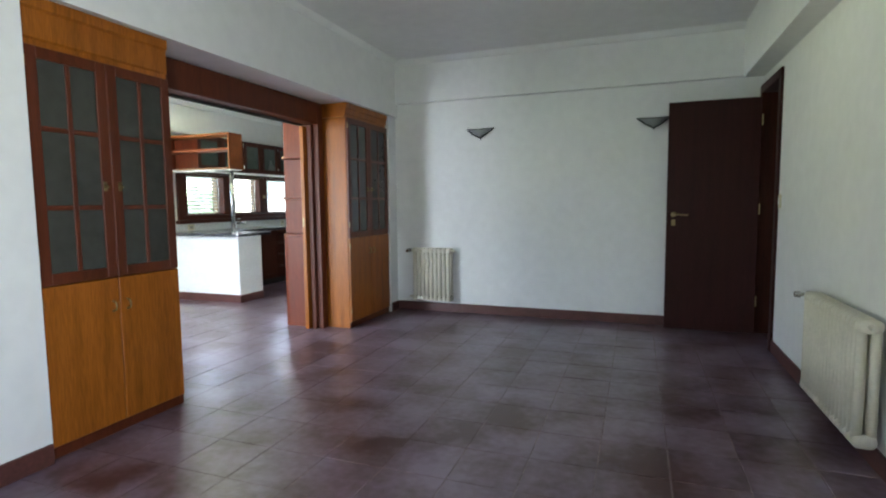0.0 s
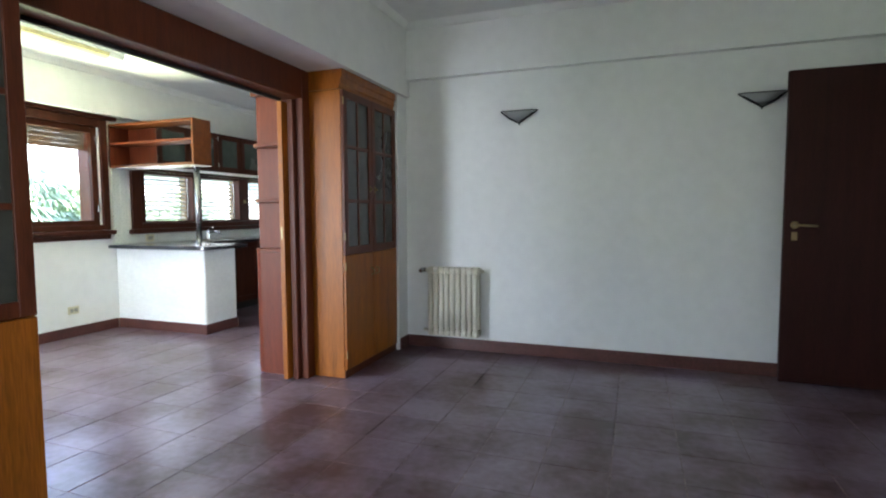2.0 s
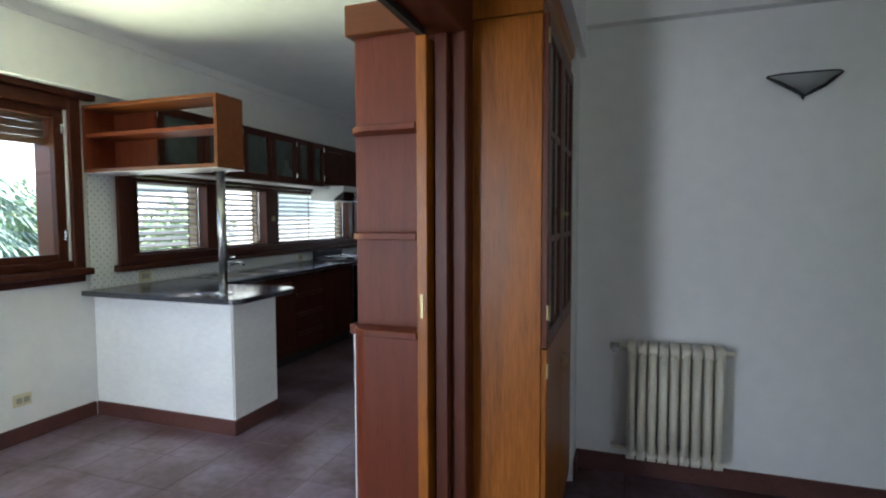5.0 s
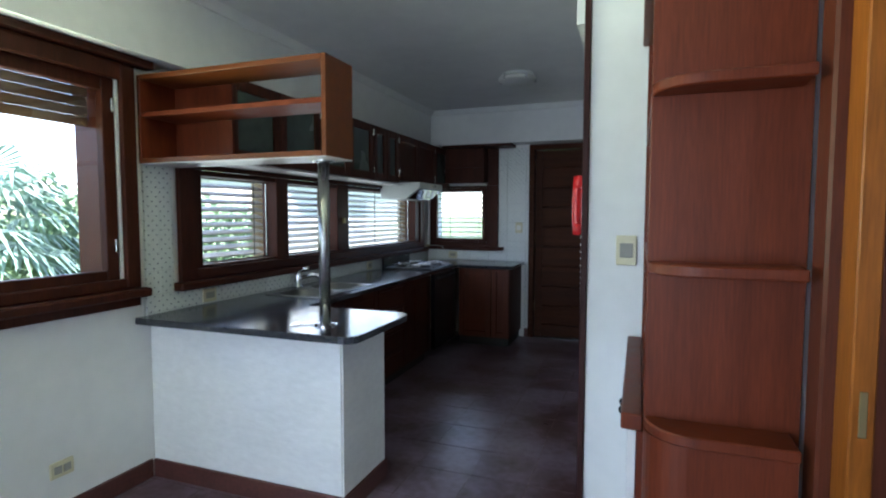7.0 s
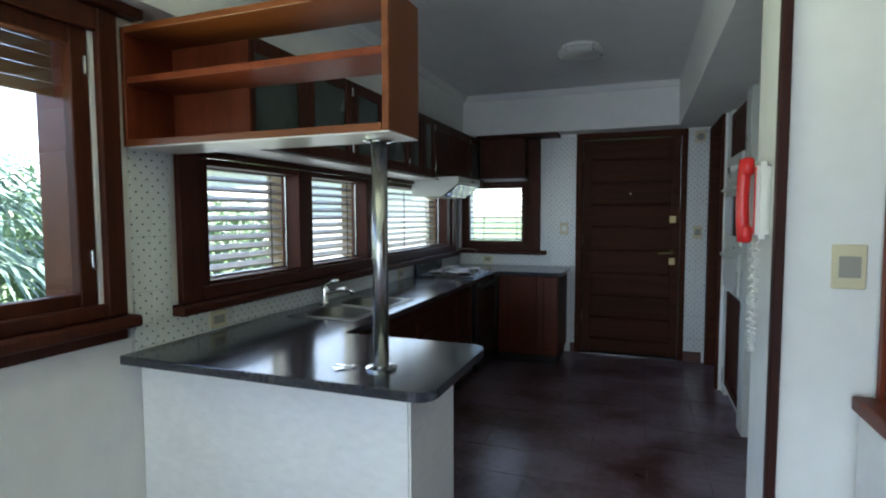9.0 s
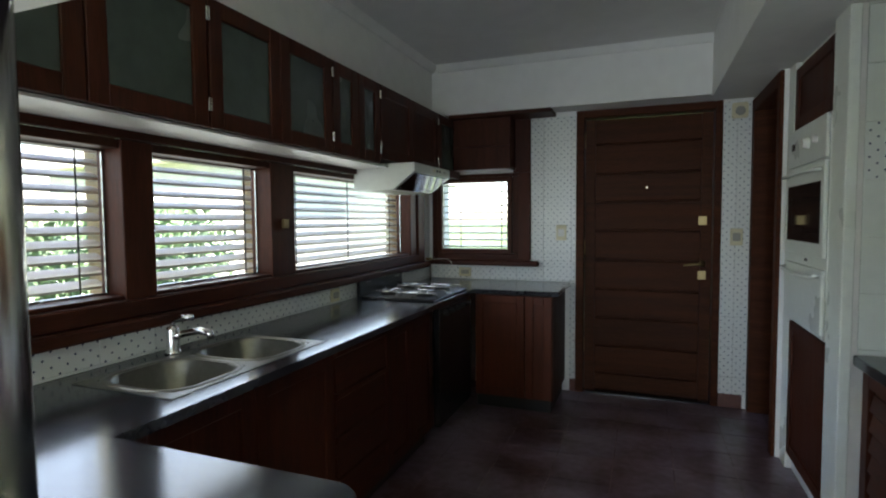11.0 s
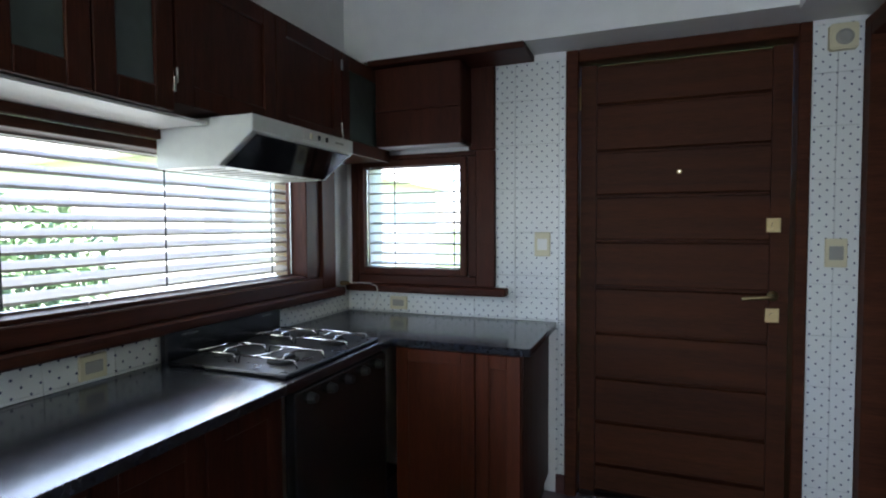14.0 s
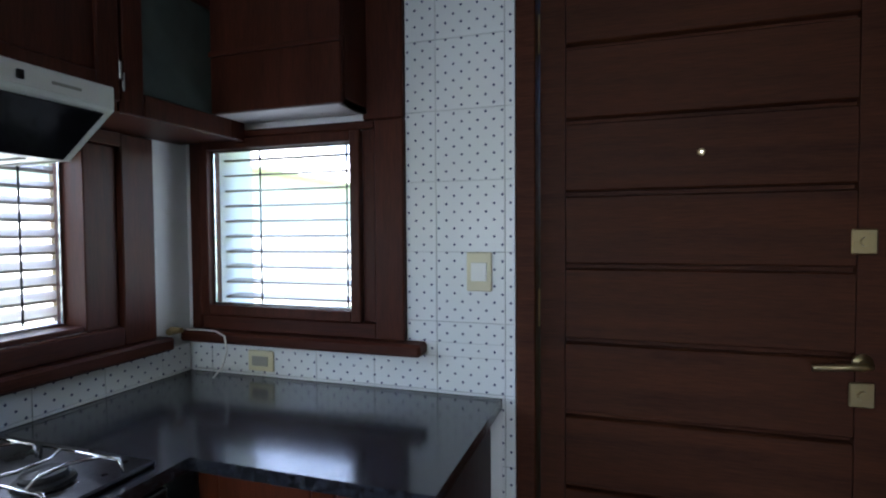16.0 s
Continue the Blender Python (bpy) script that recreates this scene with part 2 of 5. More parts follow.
def tube(points, r, sides=8):
    """Round bar along points."""
    bm = bmesh.new()
    pts = [Vector(p) for p in points]
    rings = []
    for i, p in enumerate(pts):
        d = (pts[min(i + 1, len(pts) - 1)] - pts[max(i - 1, 0)]).normalized()
        a = d.orthogonal().normalized() if not rings else (side - d * side.dot(d)).normalized()
        side = a
        b = d.cross(a)
        rings.append([bm.verts.new(p + r * (math.cos(math.tau * k / sides) * a + math.sin(math.tau * k / sides) * b)) for k in range(sides)])
    for u, v in zip(rings, rings[1:]):
        for k in range(sides):
            bm.faces.new((u[k], u[(k + 1) % sides], v[(k + 1) % sides], v[k]))
    bm.faces.new(rings[0][::-1])
    bm.faces.new(rings[-1])
    return bm


def prism(outline, axis, a, b, bevel=0.0):
    """Outline of 2D points drawn along an axis from a to b: for x (y, z), for y (x, z), for z (x, y)."""
    bm = bmesh.new()

    def at(u, v, w):
        return {"x": (w, u, v), "y": (u, w, v), "z": (u, v, w)}[axis]

    lo = [bm.verts.new(at(u, v, a)) for u, v in outline]
    hi = [bm.verts.new(at(u, v, b)) for u, v in outline]
    bm.faces.new(lo[::-1])
    bm.faces.new(hi)
    n = len(outline)
    for i in range(n):
        bm.faces.new((lo[i], lo[(i + 1) % n], hi[(i + 1) % n], hi[i]))
    bmesh.ops.recalc_face_normals(bm, faces=bm.faces[:])
    if bevel:
        bmesh.ops.bevel(bm, geom=bm.edges[:], offset=bevel, segments=1, affect="EDGES")
    return bm


def merge(*bms):
    out = bmesh.new()
    for b in bms:
        me = bpy.data.meshes.new("joined")
        b.to_mesh(me)
        b.free()
        out.from_mesh(me)
        bpy.data.meshes.remove(me)
    return out


def mesh_object(name, bm, mat, smooth=False):
    me = bpy.data.meshes.new(name)
    bm.to_mesh(me)
    bm.free()
    me.materials.append(mat)
    if smooth:
        for p in me.polygons:
            p.use_smooth = True
    return new(name, me)


def part(name, bm, mat, parent, label="", smooth=False):
    """One mesh, given in world places, as a part of a thing or of a part."""
    o = BASE.get(parent.name, Vector((0, 0, 0)))
    bmesh.ops.translate(bm, verts=bm.verts[:], vec=-o)
    ob = mesh_object(name, bm, mat, smooth)
    ob.parent = parent
    BASE[ob.name] = o
    return tagged(ob, label=label) if label else ob


def thing(name, place, label, category, group="", kind=""):
    ob = new(name)
    ob.location = place
    BASE[ob.name] = Vector(place)
    return tagged(ob, label, category, group, kind)


def structure(name, bm, mat, label, category="", smooth=False):
    ob = mesh_object(name, bm, mat, smooth)
    return tagged(ob, label, category or name.split("_")[0], "", "structure")


def wall_boxes(axis, c0, c1, s0, s1, z0, z1, holes=()):
    """Boxes of a wall c0..c1 thick that runs s0..s1 along y (axis x) or along x (axis y), round its holes (s, s, z, z)."""
    cuts = sorted({s0, s1, *[h[0] for h in holes], *[h[1] for h in holes]})
    out = []
    for a, b in zip(cuts, cuts[1:]):
        spans, low = [], z0
        for h in sorted((h for h in holes if h[0] <= a and h[1] >= b), key=lambda h: h[2]):
            if h[2] > low:
                spans.append((low, h[2]))
            low = h[3]
        if low < z1:
            spans.append((low, z1))
        for lo, hi in spans:
            out.append((c0, c1, a, b, lo, hi) if axis == "x" else (a, b, c0, c1, lo, hi))
    return out


# ---- large structure ----
XL, XF, XR = -2.35, -1.95, 1.56          # back and front of the cabinet wall, east wall of the dining room
YF, YK, XW = 6.10, 9.63, -5.02           # north wall of the dining room and of the kitchen, west wall
ZC, ZK = 2.68, 2.50                      # ceilings
SOUTH, SOUTHK = -1.6, 0.7

structure("floor", cuboid((-5.3, 1.8, -1.9, 9.9, -0.12, -0.0025)), GROUT, "light worn joints between dark red floor tiles")
structure("wall_west", cuboid(*wall_boxes("x", XW - 0.25, XW, SOUTHK - 0.2, YK + 0.25, 0, 2.75, [(1.1, 2.7, 0.05, 2.1), (3.95, 5.69, 1.02, 2.02), (6.14, 9.36, 1.05, 1.64)])), PLASTER, "white painted rough wall with wooden windows")
structure("wall_kitchen_north", cuboid(*wall_boxes("y", YK, YK + 0.25, XW, -2.08, 0, 2.75, [(-4.935, -4.27, 1.05, 1.66), (-3.80, -2.86, 0, 2.09)])), PLASTER, "white kitchen end wall with door and small window")
structure("wall_kitchen_east", cuboid((-2.08, -1.96, 6.24, YK + 0.25, 0, 2.75)), PLASTER, "white painted wall behind the oven column")
structure("wall_breakfast_south", cuboid(*wall_boxes("y", SOUTHK - 0.2, SOUTHK, XW, XL, 0, 2.75, [(-4.05, -3.35, 0.05, 2.1)])), PLASTER, "plain white wall")
for i_, b_ in enumerate(((XL, -1.93, SOUTH, 2.355, 0, 2.10), (XL, -1.93, 5.92, YF, 0, 2.10), (XL, -2.3, 2.355, 3.125, 0, 2.10), (XL, -2.3, 5.092, 5.92, 0, 2.10))):
    structure("wall_dining_west_%d" % (i_ + 1), cuboid(b_), PLASTER, "white rough painted wall beside the built-in cabinet")
structure("beam_west", cuboid((XL, -1.9, SOUTH, YF, 2.10, 2.75)), PLASTER, "white painted beam above the cabinets", "beam")
structure("wall_north", cuboid((-2.6, XR + 0.2, YF, YF + 0.14, 0, 2.75)), PLASTER, "white painted wall with two sconces and a radiator")
structure("beam_north", cuboid((-1.9, XR, YF - 0.06, YF, 2.235, 2.75)), PLASTER, "white painted shallow beam on the wall", "beam")
# The hole at y -1.4 to -0.1 is added for the side fill lamp.
structure("wall_east", cuboid(*wall_boxes("x", XR, XR + 0.2, SOUTH, YF, 0, 2.75, [(-1.4, -0.1, 0.6, 2.1), (5.385, YF, 0, 2.152)])), PLASTER, "white painted wall with a doorway")
structure("beam_east", cuboid((XR - 0.16, XR, SOUTH, YF - 0.06, 2.22, 2.75)), PLASTER, "white painted beam along the wall", "beam")
structure("wall_south", cuboid(*wall_boxes("y", SOUTH - 0.2, SOUTH, XL, XR + 0.2, 0, 2.75, [(-2.3, -1.4, 0.55, 2.09)])), PLASTER, "white wall with a wide window")
structure("wall_hall", cuboid((XR + 1.2, XR + 1.3, 4.5, 7.0, 0, 2.75), (XR + 0.2, XR + 1.3, 4.4, 4.5, 0, 2.75), (XR + 0.2, XR + 1.3, 7.0, 7.1, 0, 2.75), (XR + 0.2, XR + 1.3, 4.4, 7.1, -0.12, -0.01)), PLASTER, "plain hall walls beyond the open door")
structure("ceiling_dining", cuboid((-1.9, XR - 0.16, SOUTH, YF - 0.06, ZC, ZC + 0.08)), CEILING, "white painted ceiling", "ceiling")
structure("ceiling_kitchen", cuboid((XW, XL, SOUTHK, YK, ZK, ZK + 0.12)), CEILING, "white painted kitchen ceiling", "ceiling")
# Unseen slab, reaching past the hall to keep sun and sky out.
structure("roof_slab", cuboid((-5.6, XR + 1.6, -2.0, 10.2, 2.76, 2.9)), PLASTER, "unseen flat slab above rooms and hall that blocks the sun", "roof")
structure("soffit_kitchen_west", cuboid((XW, -4.9, SOUTHK, YK, 2.102, ZK)), PLASTER, "white boxed soffit above the wall cabinets", "soffit")
structure("soffit_kitchen_north", cuboid((-4.9, -2.08, 9.42, YK, 2.12, ZK)), PLASTER, "white boxed soffit above the kitchen door", "soffit")
structure("soffit_kitchen_east", cuboid((-2.94, -2.08, 6.045, 9.42, 2.1, ZK)), PLASTER, "white boxed soffit above the oven column", "soffit")
structure("wall_pillar", cuboid((-2.88, -2.08, 6.02, 6.40, 0, ZK)), PLASTER, "white painted wall end beside the kitchen passage")
structure("bar_wall", cuboid((XW, -3.895, 5.835, 6.25, 0, 0.8045), bevel=0.008, segments=2), BRICKPAINT, "white painted brick bar wall under the counter", "wall")

# ---- openings, skirting and joinery of the setting ----


def skirting(name, x0, x1, y0, y1, top=0.095):
    return structure(name, cuboid((x0, x1, y0, y1, 0, top), bevel=0.003), SKIRT, "dark red tile skirting along the wall", "baseboard")


skirting("baseboard_north", -1.93, 0.9, YF - 0.014, YF)
skirting("baseboard_east", XR - 0.014, XR, SOUTH, 5.388)
skirting("baseboard_west", -1.93, -1.916, SOUTH, 2.35)
skirting("baseboard_corner", -1.93, -1.916, 5.93, YF - 0.015)
skirting("baseboard_breakfast", XW, XW + 0.014, SOUTHK, 5.82)
skirting("baseboard_bar", XW + 0.015, -3.88, 5.821, 5.835)
skirting("baseboard_bar_end", -3.895, -3.881, 5.837, 6.25)
skirting("baseboard_pillar", -2.88, -2.70, 6.006, 6.02)
skirting("baseboard_kitchen", -3.865, -3.82, YK - 0.014, YK)
skirting("baseboard_door", -2.85, -2.7, YK - 0.014, YK)


def cornice(name, pts, run):
    return structure(name, prism(pts, *run), CEILING, "small white plaster cornice under the ceiling", "trim")


cornice("trim_north", [(YF - 0.06, ZC), (YF - 0.06, ZC - 0.05), (YF - 0.075, ZC - 0.045), (YF - 0.10, ZC - 0.012), (YF - 0.11, ZC)], ("x", -1.9, XR - 0.16))
cornice("trim_west", [(-1.9, ZC), (-1.9, ZC - 0.05), (-1.885, ZC - 0.045), (-1.86, ZC - 0.012), (-1.85, ZC)], ("y", SOUTH, YF - 0.11))
cornice("trim_kitchen_west", [(-4.9, ZK), (-4.9, ZK - 0.05), (-4.885, ZK - 0.045), (-4.86, ZK - 0.012), (-4.85, ZK)], ("y", SOUTHK, 9.42))
cornice("trim_kitchen_north", [(9.42, ZK), (9.42, ZK - 0.05), (9.405, ZK - 0.045), (9.38, ZK - 0.012), (9.37, ZK)], ("x", -4.85, -2.94))

# wide cased opening between dining room and breakfast room
cased = tagged(new("door_1"), "brown stained cased opening with a sliding pocket door", "opening", "", "structure")
part("jamb", cuboid((-2.37, -2.2, 5.005, 5.088, 0, 2.098), bevel=0.006), BROWN, cased)
part("stop", cuboid((-2.30, -2.255, 4.968, 5.004, 0, 1.90), bevel=0.004), BROWN, cased)
part("jamb", cuboid((-2.37, -2.2, 3.13, 3.195, 0, 2.098), bevel=0.006), BROWN, cased)
part("head", cuboid((-2.37, -2.2, 3.196, 5.004, 1.905, 2.098), bevel=0.006), BROWN, cased)
part("rail", cuboid((-2.34, -2.32, 3.196, 4.94, 1.885, 1.904)), BLACKMATT, cased, "thin dark sliding door rail")
pocket = part("pocket_door", cuboid((-2.347, -2.310, 4.925, 5.003, 0.008, 1.885), bevel=0.003), OAK, cased, "golden wood edge of the sliding door")
part("lock_plate", cuboid((-2.335, -2.323, 4.9215, 4.9245, 0.97, 1.05), bevel=0.001), BRASS, pocket)

# ---- dining room things ----


def ring(y0, y1, z0, z1, w, x0, x1, rails_y=(), rails_z=(), thin=0.022):
    """Boxes of a framed leaf in a wall along y: stiles, rails and glazing bars."""
    b = [(x0, x1, y0, y0 + w, z0, z1), (x0, x1, y1 - w, y1, z0, z1), (x0, x1, y0 + w, y1 - w, z0, z0 + w), (x0, x1, y0 + w, y1 - w, z1 - w, z1)]
    e = 0.003
    for y in rails_y:
        b.append((x0 + e, x1 - e, y - thin / 2, y + thin / 2, z0 + w, z1 - w))
    cuts = [y0 + w, *rails_y, y1 - w]
    for z in rails_z:
        for i, (a, c) in enumerate(zip(cuts, cuts[1:])):
            b.append((x0 + e, x1 - e, a + (thin / 2 if i else 0), c - (thin / 2 if i < len(cuts) - 2 else 0), z - thin / 2, z + thin / 2))
    return b


def display_cabinet(y0, y1, zs_, zt, label):
    cab = thing("display_cabinet", (-2.12, (y0 + y1) / 2, 0), label, "cabinet", "built-in display cabinets")
    xb, xf = -2.295, -1.945
    r1, r2 = zs_ + 0.366 * (zt - zs_) / 1.1, zs_ + 0.731 * (zt - zs_) / 1.1
    part("side_panel", cuboid((xb, xf - 0.02, y0, y0 + 0.022, 0.0, zt), bevel=0.002), OAK, cab, "golden varnished wood side")
    part("side_panel", cuboid((xb, xf - 0.02, y1 - 0.022, y1, 0.0, zt), bevel=0.002), OAK, cab)
    part("back_panel", cuboid((xb, xb + 0.012, y0 + 0.023, y1 - 0.023, 0.02, zt - 0.01)), BROWN, cab)
    for z in (0.06, zs_ - 0.01, r1 - 0.01, r2 - 0.01):
        part("shelf", cuboid((xb + 0.013, xf - 0.03, y0 + 0.023, y1 - 0.023, z, z + 0.018)), BROWN, cab)
    part("plinth", cuboid((xb, xf - 0.012, y0 + 0.001, y1 - 0.001, 0.0, 0.055), bevel=0.002), BROWN, cab)
    crown = [(0, zt + 0.002), (0.012, zt + 0.002), (0.012, zt + 0.025), (0.022, zt + 0.035), (0.022, 2.04), (0.034, 2.052), (0.034, 2.098), (0, 2.098)]
    part("crown", prism([(xf - 0.03 + u, z) for u, z in crown] + [(xb, 2.098), (xb, zt + 0.002)], "y", y0 - 0.012, y1 - 0.003), OAK, cab, "moulded golden wood crown")
    mid = (y0 + y1) / 2
    for a, b, hand in ((y0 + 0.004, mid - 0.002, mid - 0.04), (mid + 0.002, y1 - 0.004, mid + 0.04)):
        leaf = part("glazed_door", cuboid(*ring(a, b, zs_ + 0.003, zt - 0.002, 0.052, xf - 0.02, xf, [(a + b) / 2], [zs_ + 0.366 * (zt - zs_) / 1.1, zs_ + 0.731 * (zt - zs_) / 1.1]), bevel=0.002), BROWN, cab, "reddish wood door with six glass panes")
        ys, zs = [a + 0.052, (a + b) / 2 - 0.011, (a + b) / 2 + 0.011, b - 0.052], [zs_ + 0.055, r1 - 0.011, r1 + 0.011, r2 - 0.011, r2 + 0.011, zt - 0.054]
        for i in (0, 2):
            for k in (0, 2, 4):
                pane = part("pane", cuboid((xf - 0.013, xf - 0.009, ys[i], ys[i + 1], zs[k], zs[k + 1])), SMOKED, leaf)
        part("handle", merge(cylinder((xf, hand, zs_ + 0.46), (xf + 0.022, hand, zs_ + 0.46), 0.009, 0.006, 10), cuboid((xf, xf + 0.003, hand - 0.009, hand + 0.009, zs_ + 0.44, zs_ + 0.485))), BRASS, leaf)
        low = part("lower_door", cuboid((xf - 0.02, xf, a, b, 0.058, zs_ - 0.003), bevel=0.003), OAK, cab, "flat golden wood door")
        part("handle", tube([(xf, hand, zs_ - 0.17 + 0.000), (xf + 0.022, hand, zs_ - 0.17 + 0.005), (xf + 0.026, hand, zs_ - 0.17 + 0.025), (xf + 0.022, hand, zs_ - 0.17 + 0.045), (xf, hand, zs_ - 0.17 + 0.050)], 0.0045), BRASS, low, smooth=True)
    for z in (0.14, zs_ - 0.1, zs_ + 0.1, zt - 0.1):
        part("hinge", cylinder((xf + 0.003, y0 + 0.001, z), (xf + 0.003, y0 + 0.001, z + 0.05), 0.005, sides=8), BRASS, cab)
    return cab


display_cabinet(2.36, 3.125, 0.81, 1.885, "tall golden wood display cabinet beside the wide opening")
display_cabinet(5.092, 5.915, 0.855, 1.968, "tall golden wood display cabinet with a varnished side")


def radiator_column(depth=0.13, z0=0.1, z1=0.68, width=0.05):
    """One cast-iron section: two rounded columns joined at head and foot."""
    bms = []
    w = width / 2 - 0.004
    for d in (-depth / 2 + 0.022, depth / 2 - 0.022):
        outline = [(d + 0.022 * math.cos(t), w * math.sin(t)) for t in [math.tau * i / 10 for i in range(10)]]
        bms.append(prism(outline, "z", z0 + 0.03, z1 - 0.03))
    for z in (z0 + 0.03, z1 - 0.03):
        out = []
        for i in range(16):
            t = math.tau * i / 16
            out.append(((depth / 2 - 0.028) * (1 if math.cos(t) > 0 else -1) + 0.028 * math.cos(t), z + 0.03 * math.sin(t)))
        bms.append(prism(out, "y", -w, w, bevel=0.003))
    return merge(*bms)


def radiator(place, turn, count, label, z0, z1, width, depth, hand):
    rad = thing("radiator", (0, 0, 0), label, "radiator", "cast-iron radiators")
    col = mesh_object("section", radiator_column(depth, z0, z1, width), IRON, True)
    col.parent = rad
    for i in range(1, count):
        c = new("section", col.data)
        c.parent, c.location = rad, (0, (i - (count - 1) / 2) * width, 0)
    col.location = (0, -(count - 1) / 2 * width, 0)
    e = count * width / 2
    for s in (-1, 1):
        part("pipe", cylinder((0, s * (e - 0.01), z1 - 0.03), (0, s * (e + 0.035), z1 - 0.03), 0.013, sides=12), IRON, rad)
    h = hand
    part("valve", merge(cylinder((0, h * (e + 0.03), z1 - 0.03), (0, h * (e + 0.075), z1 - 0.03), 0.02, sides=12), cylinder((0, h * (e + 0.05), z1 - 0.03), (0.05, h * (e + 0.05), z1 - 0.03), 0.011, sides=10), cylinder((0.05, h * (e + 0.05), z1 - 0.03), (0.078, h * (e + 0.05), z1 - 0.03), 0.019, 0.016, 12)), STEEL, rad, "grey metal radiator valve")
    part("pipe", tube([(-0.02, h * (e + 0.0), z0 + 0.03), (-0.02, h * (e + 0.06), z0 + 0.03), (-0.05, h * (e + 0.06), z0 + 0.03)], 0.011), IRON, rad)
    for z in (z0 + 0.11, z1 - 0.11):
        part("bracket", cuboid((-depth / 2 - 0.028, -0.02, -0.012, 0.012, z - 0.01, z + 0.01)), IRON, rad)
    rad.matrix_basis = pose(*place, 0, 0, turn)
    return rad


radiator((-1.475, YF - 0.095, 0), -90, 9, "cream cast-iron radiator of nine columns under the wall", 0.135, 0.70, 0.0475, 0.13, -1)
radiator((XR - 0.077, 3.79, 0), 180, 16, "cream cast-iron radiator of many columns on the wall", 0.115, 0.67, 0.0485, 0.095, -1)


def sconce(x, z):
    s = thing("wall_sconce", (x, YF, z), "triangular grey glass wall sconce with a black edge", "wall lamp", "wall sconces")
    n, w, d, hgt = 14, 0.142, 0.125, 0.082
    bm = bmesh.new()
    top, tip = [], bm.verts.new((x, YF - 0.012, z - hgt))
    for i in range(n + 1):
        t = i / n * 2 - 1
        top.append(bm.verts.new((x + w * t, YF - 0.004 - d * (1 - t * t) ** 0.7, z + 0.012 - 0.02 * (1 - t * t))))
    for a, b in zip(top, top[1:]):
        bm.faces.new((tip, a, b))
    bmesh.ops.recalc_face_normals(bm, faces=bm.faces[:])
    bmesh.ops.solidify(bm, geom=bm.faces[:], thickness=0.004)
    part("shade", bm, SCONCEGLASS, s, "frosted grey glass shade", True)
    edge = [(x + w * (i / n * 2 - 1), YF - 0.006 - d * (1 - (i / n * 2 - 1) ** 2) ** 0.7, z + 0.012 - 0.02 * (1 - (i / n * 2 - 1) ** 2)) for i in range(n + 1)]
    part("rim", tube(edge, 0.004, 6), BLACKMATT, s, "thin black rim")
    for k in (-1, 1):
        part("rim", tube([(x + k * w, YF - 0.008, z + 0.012), (x + k * 0.07, YF - 0.052, z - 0.05), (x, YF - 0.016, z - hgt)], 0.008, 6), BLACKMATT, s)
    part("back_plate", prism([(x - 0.05, z - 0.01), (x + 0.05, z - 0.01), (x, z - 0.1)], "y", YF - 0.008, YF - 0.0005), BLACKMATT, s)


sconce(-0.965, 1.918)
sconce(0.69, 1.925)

# dark flush door, opened flat towards the north wall
frame2 = tagged(new("door_2"), "dark walnut door frame in the white wall", "door frame", "", "structure")
part("jamb", cuboid((XR - 0.018, XR + 0.2, 5.39, 5.46, 0, 2.08), bevel=0.003), DARKDOOR, frame2)
# Far jamb: lighter, redder wood than its pair stands in for hall light.
part("jamb", cuboid((XR - 0.018, XR + 0.2, 6.03, 6.095, 0, 2.08), bevel=0.003), MAHOGANY, frame2)
part("head", cuboid((XR - 0.018, XR + 0.2, 5.39, 6.095, 2.081, 2.15), bevel=0.003), DARKDOOR, frame2)
leaf = thing("flush_door", (1.15, 5.96, 0), "dark walnut flush door standing open against the wall", "door")
part("panel", cuboid((0.812, 1.535, 5.945, 5.985, 0.012, 2.035), bevel=0.003), DARKDOOR, leaf)
part("handle", merge(tube([(0.87, 5.944, 1.05), (0.87, 5.90, 1.05), (0.885, 5.895, 1.05), (0.985, 5.895, 1.045)], 0.008), cylinder((0.87, 5.944, 1.05), (0.87, 5.938, 1.05), 0.024)), BRASS, leaf, smooth=True)
part("lock_plate", cuboid((0.853, 0.887, 5.939, 5.9445, 0.95, 1.005), bevel=0.002), BRASS, leaf)
for z in (0.25, 1.05, 1.8):
    part("hinge", cylinder((1.541, 5.95, z), (1.541, 5.95, z + 0.09), 0.007, sides=10), BRASS, leaf)


def wall_plate(name, place, axis, w, hgt, label, insert=WHITEPLASTIC, buttons=1, category="switch"):
    """Electric plate on a wall; axis is the way it faces."""
    x, y, z = place
    s = thing(name, place, label, category)

    def slab(a, b, c, d, e0, e1):
        if axis == "x":
            return (x + e0, x + e1, y + a, y + b, z + c, z + d)
        if axis == "-x":
            return (x - e1, x - e0, y + a, y + b, z + c, z + d)
        return (x + a, x + b, y - e1, y - e0, z + c, z + d)

    part("plate", cuboid(slab(-w / 2, w / 2, -hgt / 2, hgt / 2, 0.0005, 0.011), bevel=0.003), CREAM, s)
    step = w * 0.8 / buttons
    for i in range(buttons):
        c = (i - (buttons - 1) / 2) * step
        part("insert", cuboid(slab(c - step * 0.4, c + step * 0.4, -hgt * 0.24, hgt * 0.24, 0.0115, 0.015), bevel=0.0015), insert, s)
    return s


